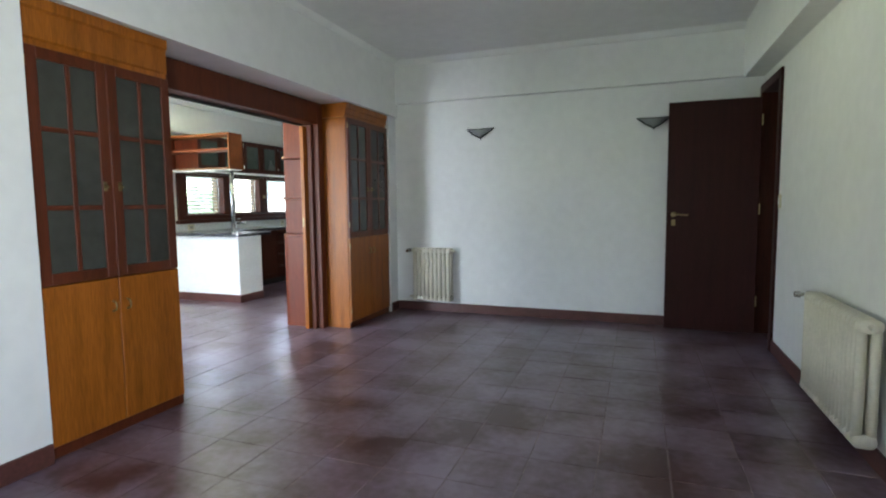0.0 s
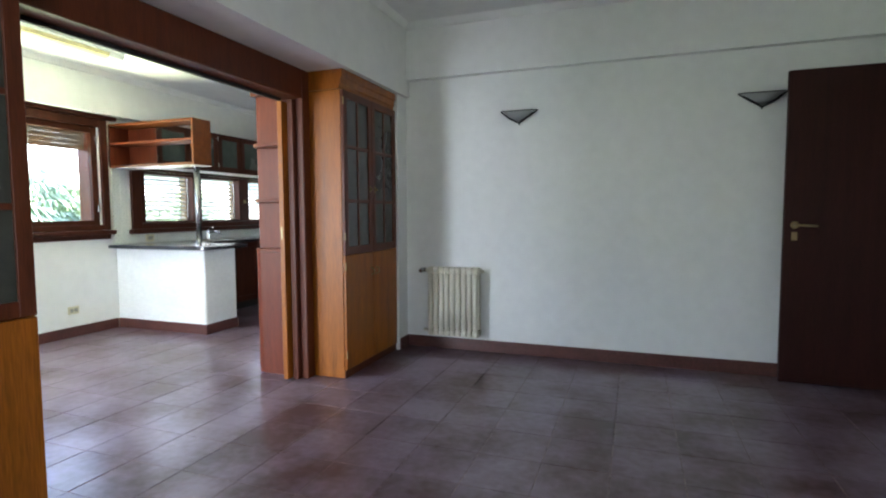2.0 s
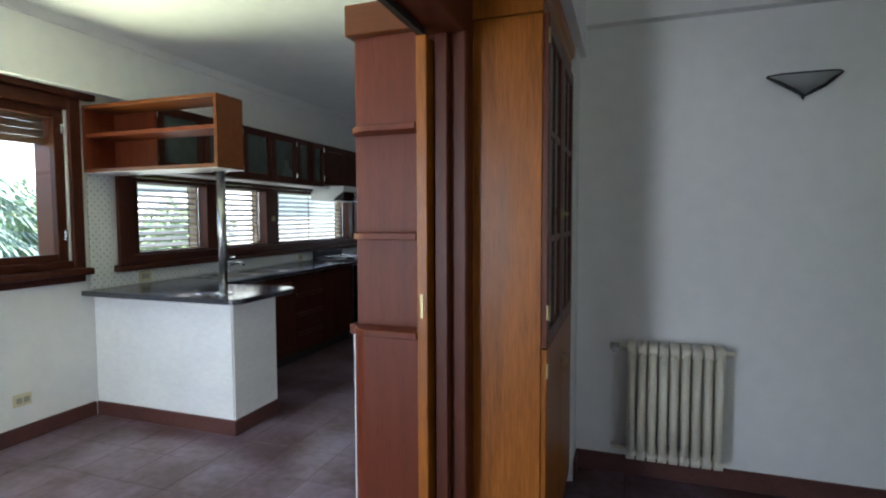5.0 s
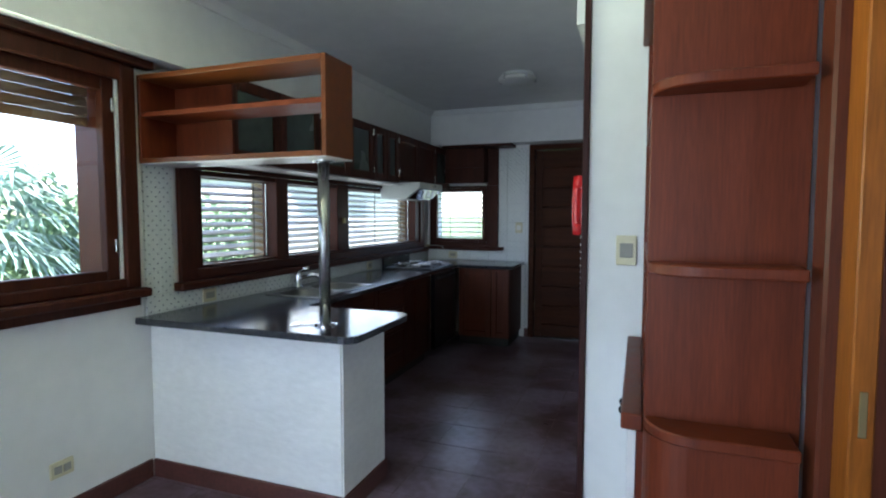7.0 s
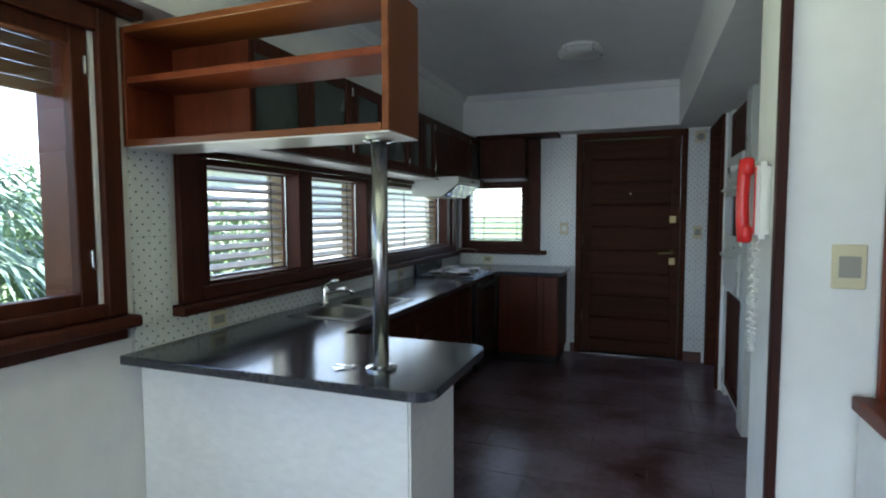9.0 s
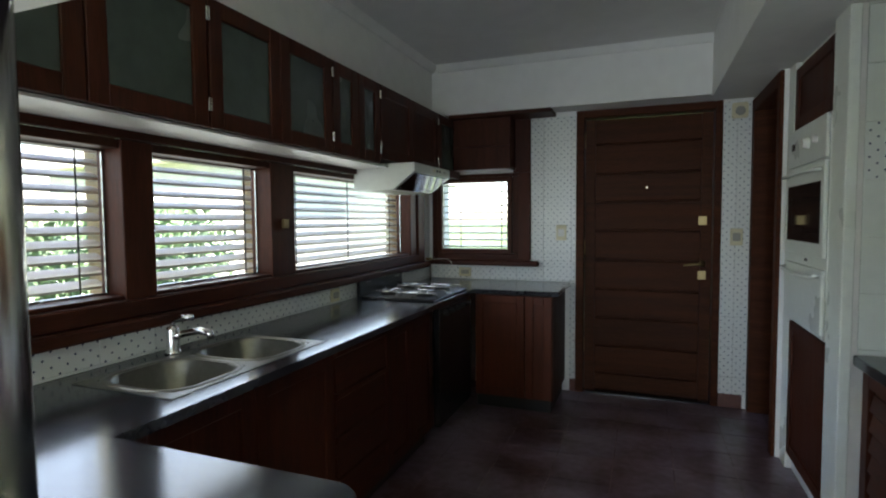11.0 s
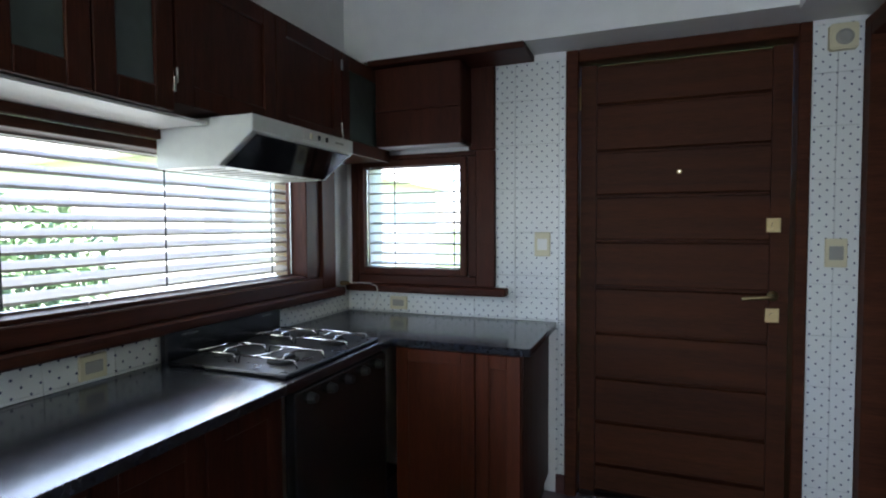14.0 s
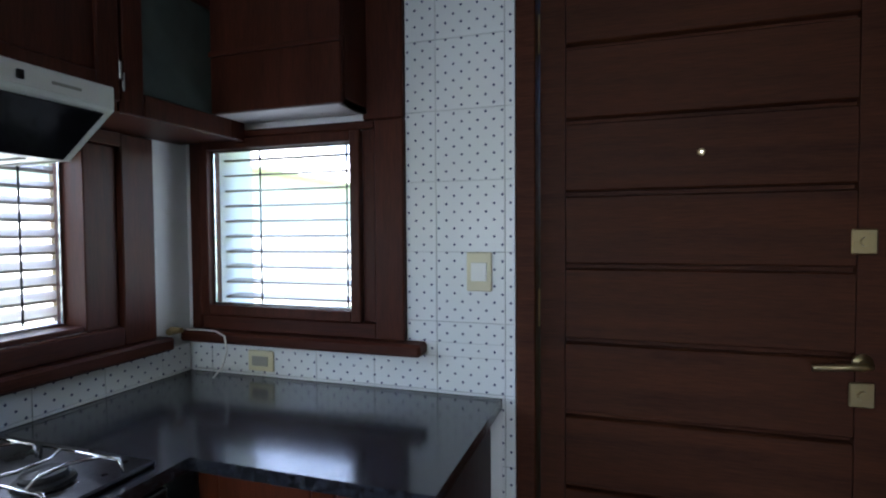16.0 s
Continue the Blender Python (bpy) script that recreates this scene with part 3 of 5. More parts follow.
GREYPLASTIC = plain("grey_plastic", (0.3, 0.29, 0.25), 0.5)
wall_plate("light_switch", (XR, 5.33, 1.16), "-x", 0.05, 0.10, "small cream light switch beside the dark doorway")
wall_plate("wall_switch", (-2.735, 6.02, 1.213), "-y", 0.075, 0.115, "cream wall plate with a grey push button", GREYPLASTIC)
wall_plate("wall_outlet", (XW, 5.37, 0.25), "x", 0.10, 0.07, "cream double power outlet low on the wall", GREYPLASTIC, 2, "outlet")
hook = thing("ceiling_hook", (0.2, 3.6, ZC), "bare lamp wire hanging from the ceiling rose", "hook")
part("rose", lathe([(0.0, 0), (0.03, -0.002), (0.024, -0.012), (0.006, -0.02), (0.0, -0.021)], (-0.75, 4.0, ZC), 14), WHITEPLASTIC, hook)
part("wire", tube([(-0.75, 4.0, ZC - 0.015), (-0.748, 4.0, ZC - 0.04), (-0.755, 4.002, ZC - 0.06), (-0.75, 4.0, ZC - 0.085)], 0.003, 6), BLACKMATT, hook)

# ---- windows ----


def slats(parent, axis, at, a, b, z0, z1, count, lines):
    """Fixed outside louvre: thin level slats on upright rods."""
    step = (z1 - z0) / count
    for i in range(count):
        z = z0 + (i + 0.5) * step
        bm = bmesh.new()
        if axis == "x":
            bm_box(bm, at - 0.03, at + 0.03, a, b, -0.005, 0.005)
            bmesh.ops.rotate(bm, verts=bm.verts[:], cent=(at, 0, 0), matrix=Matrix.Rotation(radians(20), 3, "Y"))
        else:
            bm_box(bm, a, b, at - 0.03, at + 0.03, -0.004, 0.004)
            bmesh.ops.rotate(bm, verts=bm.verts[:], cent=(0, at, 0), matrix=Matrix.Rotation(radians(7), 3, "X"))
        bmesh.ops.translate(bm, verts=bm.verts[:], vec=(0, 0, z))
        part("slat", bm, PVC, parent)
    for s in lines:
        p = (at + 0.033, s) if axis == "x" else (s, at - 0.033)
        part("rod", cylinder((*p, z0), (*p, z1), 0.0035, sides=6), BLACKMATT, parent, "thin dark blind rod")


# breakfast room window: deep casing, two opening leaves, roller shutter partly down
win1 = tagged(new("window_1"), "dark mahogany casement window with a sill and part-lowered shutter", "window", "", "structure")
part("casing", cuboid((XW, XW + 0.03, 5.70, 5.775, 0.99, 2.06), (XW, XW + 0.03, 3.81, 3.94, 0.99, 2.06), (XW, XW + 0.03, 3.94, 5.70, 1.98, 2.06), (XW, XW + 0.03, 3.94, 5.70, 0.989, 1.04), bevel=0.005), MAHOGANY, win1)
part("head_board", cuboid((XW, XW + 0.06, 3.75, 5.86, 2.062, 2.10), bevel=0.004), MAHOGANY, win1)
part("sill", cuboid((XW - 0.02, XW + 0.075, 3.76, 5.80, 0.945, 0.988), bevel=0.008), MAHOGANY, win1)
part("apron", cuboid((XW, XW + 0.022, 3.81, 5.775, 0.90, 0.944), bevel=0.003), MAHOGANY, win1)
part("lining", cuboid((XW - 0.25, XW - 0.052, 5.668, 5.689, 1.022, 2.018), (XW - 0.25, XW - 0.052, 3.952, 5.667, 1.021, 1.04)), BROWN, win1, "brown wood lining of the deep window")
for a, b in ((3.952, 4.816), (4.824, 5.688)):
    lf = part("window_leaf", cuboid(*ring(a, b, 1.022, 1.985, 0.062, XW - 0.05, XW - 0.005), bevel=0.004), MAHOGANY, win1)
    pane = part("pane", cuboid((XW - 0.030, XW - 0.026, a + 0.062, b - 0.062, 1.084, 1.923)), GLASS, lf)
    pane.visible_shadow = False
    for z in (1.17, 1.83):
        part("hinge", cylinder((XW + 0.002, b - 0.018, z), (XW + 0.002, b - 0.018, z + 0.06), 0.006, sides=8), STEEL, lf)
for i in range(6):
    z = 1.765 + 0.046 * i
    part("shutter_slat", prism([(XW - 0.156, z), (XW - 0.153, z + 0.004), (XW - 0.153, z + 0.042), (XW - 0.156, z + 0.0455), (XW - 0.168, z + 0.042), (XW - 0.168, z + 0.004)], "y", 3.97, 5.665), SHUTTER, win1)

# kitchen strip window of three fixed panes behind louvres
win2 = tagged(new("window_2"), "dark mahogany strip window of three panes with louvres", "window", "", "structure")
part("casing", cuboid((XW, XW + 0.03, 6.02, 6.13, 0.985, 1.64), (XW, XW + 0.03, 9.34, 9.46, 0.985, 1.64), bevel=0.004), MAHOGANY, win2)
part("casing", cuboid((XW, XW + 0.03, 6.13, 9.34, 1.60, 1.64)), MAHOGANY_H, win2)
part("casing", cuboid((XW, XW + 0.03, 6.13, 9.34, 0.985, 1.045), bevel=0.004), MAHOGANY_H, win2)
part("sill", cuboid((XW - 0.02, XW + 0.065, 5.985, 9.50, 0.94, 0.984), bevel=0.008), MAHOGANY_H, win2)
PANES = ((6.19, 6.85), (6.975, 7.62), (7.80, 9.23))
for a, b, c in ((6.131, 6.19, 1), (6.85, 6.975, 2), (7.62, 7.80, 3), (9.23, 9.339, 4)):
    part("mullion", cuboid((XW - 0.11, XW + 0.012, a, b, 1.046, 1.599), bevel=0.003), MAHOGANY, win2)
for a, b in PANES:
    part("rail", cuboid((XW - 0.11, XW + 0.005, a, b, 1.046, 1.062), bevel=0.003), MAHOGANY_H, win2)
    part("rail", cuboid((XW - 0.11, XW + 0.005, a, b, 1.568, 1.599), bevel=0.003), MAHOGANY_H, win2)
    pane = part("pane", cuboid((XW - 0.085, XW - 0.08, a, b, 1.062, 1.568)), GLASS, win2)
    pane.visible_shadow = False
    part("bead", cuboid(*ring(a + 0.001, b - 0.001, 1.063, 1.567, 0.008, XW - 0.079, XW - 0.072)), STEEL, win2, "thin pale metal glazing bead")
slats(win2, "x", XW - 0.165, 6.16, 6.89, 1.07, 1.60, 11, (6.27, 6.79))
slats(win2, "x", XW - 0.165, 6.95, 7.70, 1.07, 1.60, 11, (7.08, 7.60))
slats(win2, "x", XW - 0.165, 7.77, 9.30, 1.07, 1.60, 11, (8.0, 8.55, 9.15))
# Brown reveal wood, with the golden daylight on it put into the colour.
LIT_REVEAL = material("brown_wood_painted_lit", (0.36, 0.23, 0.1), 0.5, vary=0.15, scale=3, grain=(1, 1, 8))
for y in (6.905, 7.72, 9.318):
    part("outer_reveal", cuboid((XW - 0.248, XW - 0.112, y, y + 0.018, 1.052, 1.638)), LIT_REVEAL, win2, "brown wood outer window reveal, painted golden as if lit")
part("latch", cuboid((XW + 0.013, XW + 0.03, 7.69, 7.73, 1.28, 1.325), bevel=0.003), BRASS, win2, "small brass latch")

# small corner window
win3 = tagged(new("window_3"), "small dark mahogany window with louvre beside the door", "window", "", "structure")


def ring_y(x0, x1, z0, z1, w, y0, y1):
    return [(x0, x0 + w, y0, y1, z0, z1), (x1 - w, x1, y0, y1, z0, z1), (x0 + w, x1 - w, y0, y1, z0, z0 + w), (x0 + w, x1 - w, y0, y1, z1 - w, z1)]


part("casing", cuboid((-4.98, -4.935, YK - 0.03, YK, 0.995, 1.68), (-4.262, -4.165, YK - 0.03, YK, 0.995, 1.68), (-4.309, -4.262, YK - 0.02, YK, 1.046, 1.654), (-4.30, -4.165, YK - 0.03, YK, 1.681, 2.087), bevel=0.004), MAHOGANY, win3)
part("casing", cuboid((-4.935, -4.262, YK - 0.028, YK, 0.995, 1.045), (-4.935, -4.262, YK - 0.028, YK, 1.655, 1.68), bevel=0.004), MAHOGANY_H, win3)
part("leaf", cuboid(*ring_y(-4.931, -4.310, 1.047, 1.653, 0.034, YK - 0.038, YK + 0.03), bevel=0.003), MAHOGANY, win3)
pane = part("pane", cuboid((-4.897, -4.344, YK - 0.004, YK, 1.081, 1.619)), GLASS, win3)
pane.visible_shadow = False
part("bead", cuboid(*ring_y(-4.896, -4.345, 1.082, 1.618, 0.008, YK - 0.013, YK - 0.005)), STEEL, win3, "thin pale metal glazing bead")
part("sill", cuboid((-5.0, -4.10, YK - 0.07, YK, 0.955, 0.994), bevel=0.008), MAHOGANY_H, win3)
slats(win3, "y", YK + 0.12, -4.93, -4.28, 1.07, 1.63, 10, (-4.77, -4.42))

# garden door and dining window behind the camera
w4 = tagged(new("window_4"), "wooden framed glazed opening to the garden", "window", "", "structure")
part("window_frame", cuboid(*ring_y(-2.3, -1.4, 0.55, 2.09, 0.05, SOUTH - 0.18, SOUTH - 0.12)), MAHOGANY, w4)
# Unseen frame, added only to go with the side fill lamp.
part("window_frame", cuboid(*ring(-1.4, -0.1, 0.6, 2.1, 0.05, XR + 0.12, XR + 0.18)), MAHOGANY, tagged(new("added_side_opening"), "unseen wooden frame added round the side lamp opening", "window", "", "structure"))
w5 = tagged(new("window_5"), "wooden framed glazed garden door", "window", "", "structure")
part("window_frame", cuboid(*ring(1.1, 2.7, 0.05, 2.1, 0.06, XW - 0.2, XW - 0.14)), MAHOGANY, w5)

# ---- breakfast room things ----
batten = thing("fluorescent_light", (-4.24, 4.9, ZK), "old fluorescent ceiling light with a yellowed ribbed cover", "ceiling light")
YELLOWED = material("yellowed_ribbed_plastic", (0.62, 0.55, 0.3), 0.4, vary=0.1, scale=3, bump=0.3, bump_scale=90)
part("tray", cuboid((-4.31, -4.17, 4.15, 5.33, ZK - 0.03, ZK - 0.0005), bevel=0.004), WHITEMETAL, batten)
part("cover", prism([(-4.305, ZK - 0.031), (-4.29, ZK - 0.06), (-4.26, ZK - 0.075), (-4.22, ZK - 0.075), (-4.19, ZK - 0.06), (-4.175, ZK - 0.031)], "y", 4.2, 5.20), YELLOWED, batten, "yellowed ribbed plastic diffuser")
part("end_cap", prism([(-4.307, ZK - 0.031), (-4.292, ZK - 0.063), (-4.26, ZK - 0.079), (-4.22, ZK - 0.079), (-4.188, ZK - 0.063), (-4.173, ZK - 0.031)], "y", 5.202, 5.33, bevel=0.003), WHITEMETAL, batten, "white metal end cap")

# red wood shelving unit with wine rack, rounded end shelves and white doors
unit = thing("shelving_unit", (-2.48, 5.5, 0), "red stained wood shelving unit with wine rack and rounded end", "shelf unit")
ux0, ux1 = -2.368, -2.672
YE = 5.118                               # south face of the end panel
YB, YT = YE + 0.025, 5.97


def round_end(r=0.17):
    """Plan of the end: straight along the back, quarter round towards the room."""
    pts = [(ux0 - 0.02, YE), (ux0 - 0.02, YE - r)]
    for i in range(9):
        t = i / 8 * math.pi / 2
        pts.append((ux1 + r - r * math.sin(t) - 0.0, YE - r * math.cos(t)))
    return pts[::-1]


part("end_panel", cuboid((ux1, ux0, YE + 0.001, YE + 0.024, 0.0, 1.97), bevel=0.002), REDWOOD, unit)
part("far_panel", cuboid((ux1, ux0, YT, YT + 0.025, 0.0, 1.97), bevel=0.002), REDWOOD, unit)
part("back_panel", cuboid((ux0 - 0.012, ux0, YB, YT - 0.001, 0.02, 1.97)), REDWOOD, unit)
for z in (0.86, 1.225, 1.602):
    part("shelf", cuboid((ux1, ux0 - 0.013, YB, YT - 0.001, z, z + 0.022), bevel=0.002), REDWOOD, unit)
part("divider", cuboid((ux1 + 0.004, ux0 - 0.013, 5.53, 5.55, 1.248, 1.601)), REDWOOD, unit)
part("top", cuboid((ux1 - 0.02, ux0, YB + 0.302, YT + 0.025, 1.972, 2.085), bevel=0.003), HONEY, unit)
part("end_cupboard", prism(round_end(0.085), "z", 0.0, 0.868), REDWOOD, unit, "smooth rounded cupboard end")
for z in (0.87, 1.222, 1.606):
    part("end_shelf", prism(round_end(0.1), "z", z, z + 0.024, bevel=0.003), REDWOOD, unit, "rounded corner shelf")
part("end_crown", cuboid((ux1 - 0.025, ux0 - 0.02, YE - 0.03, YB + 0.3, 1.972, 2.085), bevel=0.004), HONEY, unit, "boxed wooden crown")
step = 0.1645
for i in range(-2, 6):
    for s in (1, -1):
        y0_, z0_, z1_ = YB + i * step, 0.884, 1.223
        ya, yb = (y0_, y0_ + 2.06 * step) if s > 0 else (y0_ + 2.06 * step, y0_)
        za, zb = z0_, z1_
        pa, pb = [ya, za], [yb, zb]
        for p, q in ((pa, pb), (pb, pa)):
            for lim, sign in ((YB + 0.001, -1), (YT - 0.002, 1)):
                if (p[0] - lim) * sign > 0 and abs(q[0] - p[0]) > 1e-6:
                    f = (lim - p[0]) / (q[0] - p[0])
                    p[0], p[1] = lim, p[1] + f * (q[1] - p[1])
        if abs(pa[0] - pb[0]) < 0.03 or not YB - 0.01 <= pa[0] <= YT or not YB - 0.01 <= pb[0] <= YT:
            continue
        d = Vector((pb[0] - pa[0], pb[1] - pa[1])).normalized() * 0.006
        off = 0.0 if s > 0 else 0.0015
        part("lattice_board", prism([(pa[0] - d.y, pa[1] + d.x), (pa[0] + d.y, pa[1] - d.x), (pb[0] + d.y, pb[1] - d.x), (pb[0] - d.y, pb[1] + d.x)], "x", ux1 + 0.004 + off, ux0 - 0.014), REDWOOD, unit)
part("counter_edge", cuboid((ux1 - 0.05, ux1 - 0.001, YB, YT + 0.025, 0.845, 0.884), bevel=0.004), REDWOOD, unit)
for a, b in ((YB + 0.004, 5.597), (5.603, YT + 0.02)):
    dr = part("white_door", cuboid((ux1 - 0.035, ux1 - 0.015, a, b, 0.09, 0.843), bevel=0.002), WHITELAMINATE, unit, "flat white laminate door")
    ky = 5.64 if a > 5.5 else 5.565
    part("knob", merge(cylinder((ux1 - 0.035, ky, 0.742), (ux1 - 0.052, ky, 0.742), 0.005, sides=8), lathe([(0.002, -0.022), (0.011, -0.018), (0.013, -0.01), (0.009, -0.002), (0.002, 0.0)], (ux1 - 0.045, ky, 0.742), 12, "X")), BLACK, dr, "small black knob", True)
part("body", cuboid((ux1 - 0.014, ux0, YB, YT + 0.02, 0.0, 0.845)), REDWOOD, unit)


def folded(x0, x1, y0, y1, z, layers, name, label):
    c = thing(name, ((x0 + x1) / 2, (y0 + y1) / 2, z), label, "cloth")
    for i in range(layers):
        bm = cuboid((x0 + 0.004 * (i % 2), x1, y0 + 0.006 * ((i * 7) % 3), y1 - 0.005 * (i % 3), z + 0.018 * i, z + 0.018 * i + 0.016), bevel=0.006, segments=2)
        part("fold", bm, DARKCLOTH, c, smooth=True)


folded(-2.58, -2.43, 5.58, 5.74, 1.248, 3, "folded_cloth", "dark green folded cloth on the wooden shelf")
folded(-2.59, -2.42, 5.20, 5.50, 1.248, 2, "folded_cloth", "dark folded cloth lying on the wooden shelf")

# dark edge trim of the passage and the tiled edge behind it
structure("trim_passage", cuboid((-2.905, -2.881, 6.0, 6.035, 0, 2.3), bevel=0.003), DARKDOOR, "dark wooden corner strip on the white wall", "trim")

# ---- bar ----
def rounded_slab(x0, x1, y0, y1, z0, z1, r=0.07):
    pts = [(x0, y0)]
    for cx, cy, a0 in ((x1 - r, y0 + r, -90), (x1 - r, y1 - r, 0)):
        for i in range(7):
            t = radians(a0 + 15 * i)
            pts.append((cx + r * math.cos(t), cy + r * math.sin(t)))
    pts.append((x0, y1))
    return prism(pts, "z", z0, z1, bevel=0.002)


bar = thing("bar_counter", (-4.4, 6.1, 0.7990), "dark polished granite bar top on a white wall", "countertop")
part("slab", rounded_slab(XW + 0.001, -3.792, 5.752, 6.36, 0.8050, 0.8380), GRANITE, bar)
pole = thing("steel_pole", (-4.042, 5.935, 0.8380), "round brushed steel pole between bar top and shelf", "pole")
part("tube", cylinder((-4.042, 5.935, 0.8450), (-4.042, 5.935, 1.587), 0.026, sides=28), STEEL, pole, smooth=True)
for z in (0.8385, 1.5835):
    part("flange", lathe([(0.0, 0), (0.052, 0.0), (0.052, 0.006), (0.03, 0.012), (0.0, 0.012)] if z < 1 else [(0.0, 0.0), (0.03, 0.0), (0.052, 0.006), (0.052, 0.012), (0.0, 0.012)], (-4.042, 5.935, z), 28), CHROME, pole)
hang = thing("hanging_shelf", (-4.4, 5.9, 1.637), "open golden wood shelf hung above the bar", "shelf")
hx0, hx1, hy0, hy1, hz0, hz1 = XW + 0.008, -3.938, 5.798, 6.022, 1.60, 2.028
part("end_panel", cuboid((hx1 - 0.024, hx1, hy0, hy1, hz0, hz1), bevel=0.003), HONEY, hang)
part("wall_panel", cuboid((hx0, hx0 + 0.02, hy0, hy1, hz0, hz1), bevel=0.002), REDWOOD, hang)
for z, d in ((hz0, 0.0), (1.825, 0.006), (hz1 - 0.024, 0.0)):
    part("shelf", cuboid((hx0 + 0.021, hx1 - 0.025, hy0 + d, hy1 - d, z, z + 0.024), bevel=0.002), HONEY if z != 1.825 else REDWOOD, hang)
part("underside", cuboid((hx0 + 0.022, hx1 - 0.002, hy0 + 0.003, hy1 - 0.003, hz0 - 0.004, hz0 - 0.0005)), WHITELAMINATE, hang, "white laminate underside")
part("back_panel", cuboid((hx0 + 0.021, -4.62, hy1 - 0.012, hy1, hz0 + 0.025, hz1 - 0.025)), REDWOOD, hang, "red wood half back panel")
keys = thing("keys", (-4.15, 5.90, 0.8390), "bunch of steel keys lying on the granite bar top", "keys")
part("key_ring", tube([(-4.15 + 0.014 * math.cos(t), 5.90 + 0.014 * math.sin(t), 0.8415) for t in [math.tau * i / 16 for i in range(17)]], 0.0013, 6), CHROME, keys)
for k, (dx, dy, lift) in enumerate(((-0.045, -0.02, 0.0), (-0.04, 0.012, 0.003), (-0.02, -0.035, 0.001), (0.03, 0.03, 0.004))):
    a = Vector((dx, dy, 0)).normalized()
    n = Vector((-a.y, a.x, 0))
    c = Vector((-4.15, 5.90, 0))
    o = [c + a * 0.014 + n * 0.009, c + a * 0.026 + n * 0.011, c + a * 0.026 + n * 0.004, c + a * 0.05 + n * 0.004, c + a * 0.053, c + a * 0.05 - n * 0.004, c + a * 0.026 - n * 0.004, c + a * 0.026 - n * 0.011, c + a * 0.014 - n * 0.009]
    part("key", prism([(p.x, p.y) for p in o], "z", 0.8395 + lift, 0.8415 + lift), CHROME, keys)

# ---- kitchen worktop, sink, cooker ----
wt = thing("worktop", (-4.7, 7.9, 0.7990), "dark polished granite worktop along the window and end wall", "countertop")
SX0, SX1, SY0, SY1 = -4.90, -4.53, 6.60, 7.30
for b_ in ((XW + 0.001, -4.44, 6.3605, SY0), (XW + 0.001, SX0, SY0, SY1), (SX1, -4.44, SY0, SY1), (XW + 0.001, -4.44, SY1, YK - 0.001), (-4.44, -3.865, 9.02, YK - 0.001)):
    part("slab", cuboid((*b_, 0.8080, 0.8380)), GRANITE, wt)

SINKSTEEL = material("worn_sink_steel", (0.22, 0.215, 0.2), 0.36, 1.0, vary=0.08, scale=6, rough_vary=0.08)
sink = thing("double_sink", (-4.72, 6.95, 0.8390), "stainless steel double bowl sink set in granite", "sink")


def oval(cx, cy, rx, ry, n=28, p=3.2):
    return [(cx + rx * math.copysign(abs(math.cos(t)) ** (2 / p), math.cos(t)), cy + ry * math.copysign(abs(math.sin(t)) ** (2 / p), math.sin(t))) for t in [math.tau * i / n for i in range(n)]]


def bowl(cx, cy, rx, ry, depth):
    bm = bmesh.new()
    rings = []
    for k, (f, z) in enumerate(((1.10, 0.8392), (1.08, 0.8435), (1.0, 0.842), (0.97, 0.833), (0.9, 0.838 - depth * 0.8), (0.75, 0.838 - depth), (0.12, 0.833 - depth))):
        ext = 0.02 * (f - 1) / 0.1 if f > 1 else 0
        rings.append([bm.verts.new((x, y, z)) for x, y in oval(cx, cy, rx * min(f, 1) + ext, ry * min(f, 1) + ext)])
    for a, b in zip(rings, rings[1:]):
        for i in range(len(a)):
            bm.faces.new((a[i], a[(i + 1) % len(a)], b[(i + 1) % len(a)], b[i]))
    bm.faces.new(rings[-1])
    bmesh.ops.recalc_face_normals(bm, faces=bm.faces[:])
    return bm


for cy in (6.775, 7.125):
    b_ = part("bowl", bowl(-4.715, cy, 0.165, 0.152, 0.15), SINKSTEEL, sink, smooth=True)
    part("drain", lathe([(0.0, 0.0), (0.03, 0.0), (0.034, 0.003), (0.012, 0.004), (0.0, 0.003)], (-4.715, cy, 0.7), 16), CHROME, b_)
part("rim", cuboid((SX0 - 0.012, SX0 + 0.03, SY0 - 0.012, SY1 + 0.012, 0.8365, 0.8405), (SX1 - 0.03, SX1 + 0.012, SY0 - 0.012, SY1 + 0.012, 0.8365, 0.8405), (SX0 + 0.03, SX1 - 0.03, SY0 - 0.012, SY0 + 0.032, 0.8365, 0.8405), (SX0 + 0.03, SX1 - 0.03, 6.92, 6.98, 0.8365, 0.8405), (SX0 + 0.03, SX1 - 0.03, SY1 - 0.032, SY1 + 0.012, 0.8365, 0.8405)), SINKSTEEL, sink)
tap = thing("mixer_tap", (-4.92, 6.96, 0.8390), "chrome single-lever mixer tap behind the sink", "tap")
part("base", lathe([(0.0, 0), (0.03, 0), (0.026, 0.012), (0.022, 0.02), (0.022, 0.09), (0.02, 0.1), (0.0, 0.102)], (-4.925, 6.96, 0.8385), 18), CHROME, tap, smooth=True)
part("spout", tube([(-4.92, 6.96, 0.9), (-4.87, 6.96, 0.9180), (-4.80, 6.96, 0.9330), (-4.755, 6.96, 0.9280), (-4.745, 6.96, 0.9080)], 0.013, 12), CHROME, tap, smooth=True)
part("lever", tube([(-4.925, 6.96, 0.9400), (-4.92, 6.962, 0.9580), (-4.88, 6.968, 0.9730), (-4.84, 6.972, 0.9780)], 0.009, 10), CHROME, tap, smooth=True)

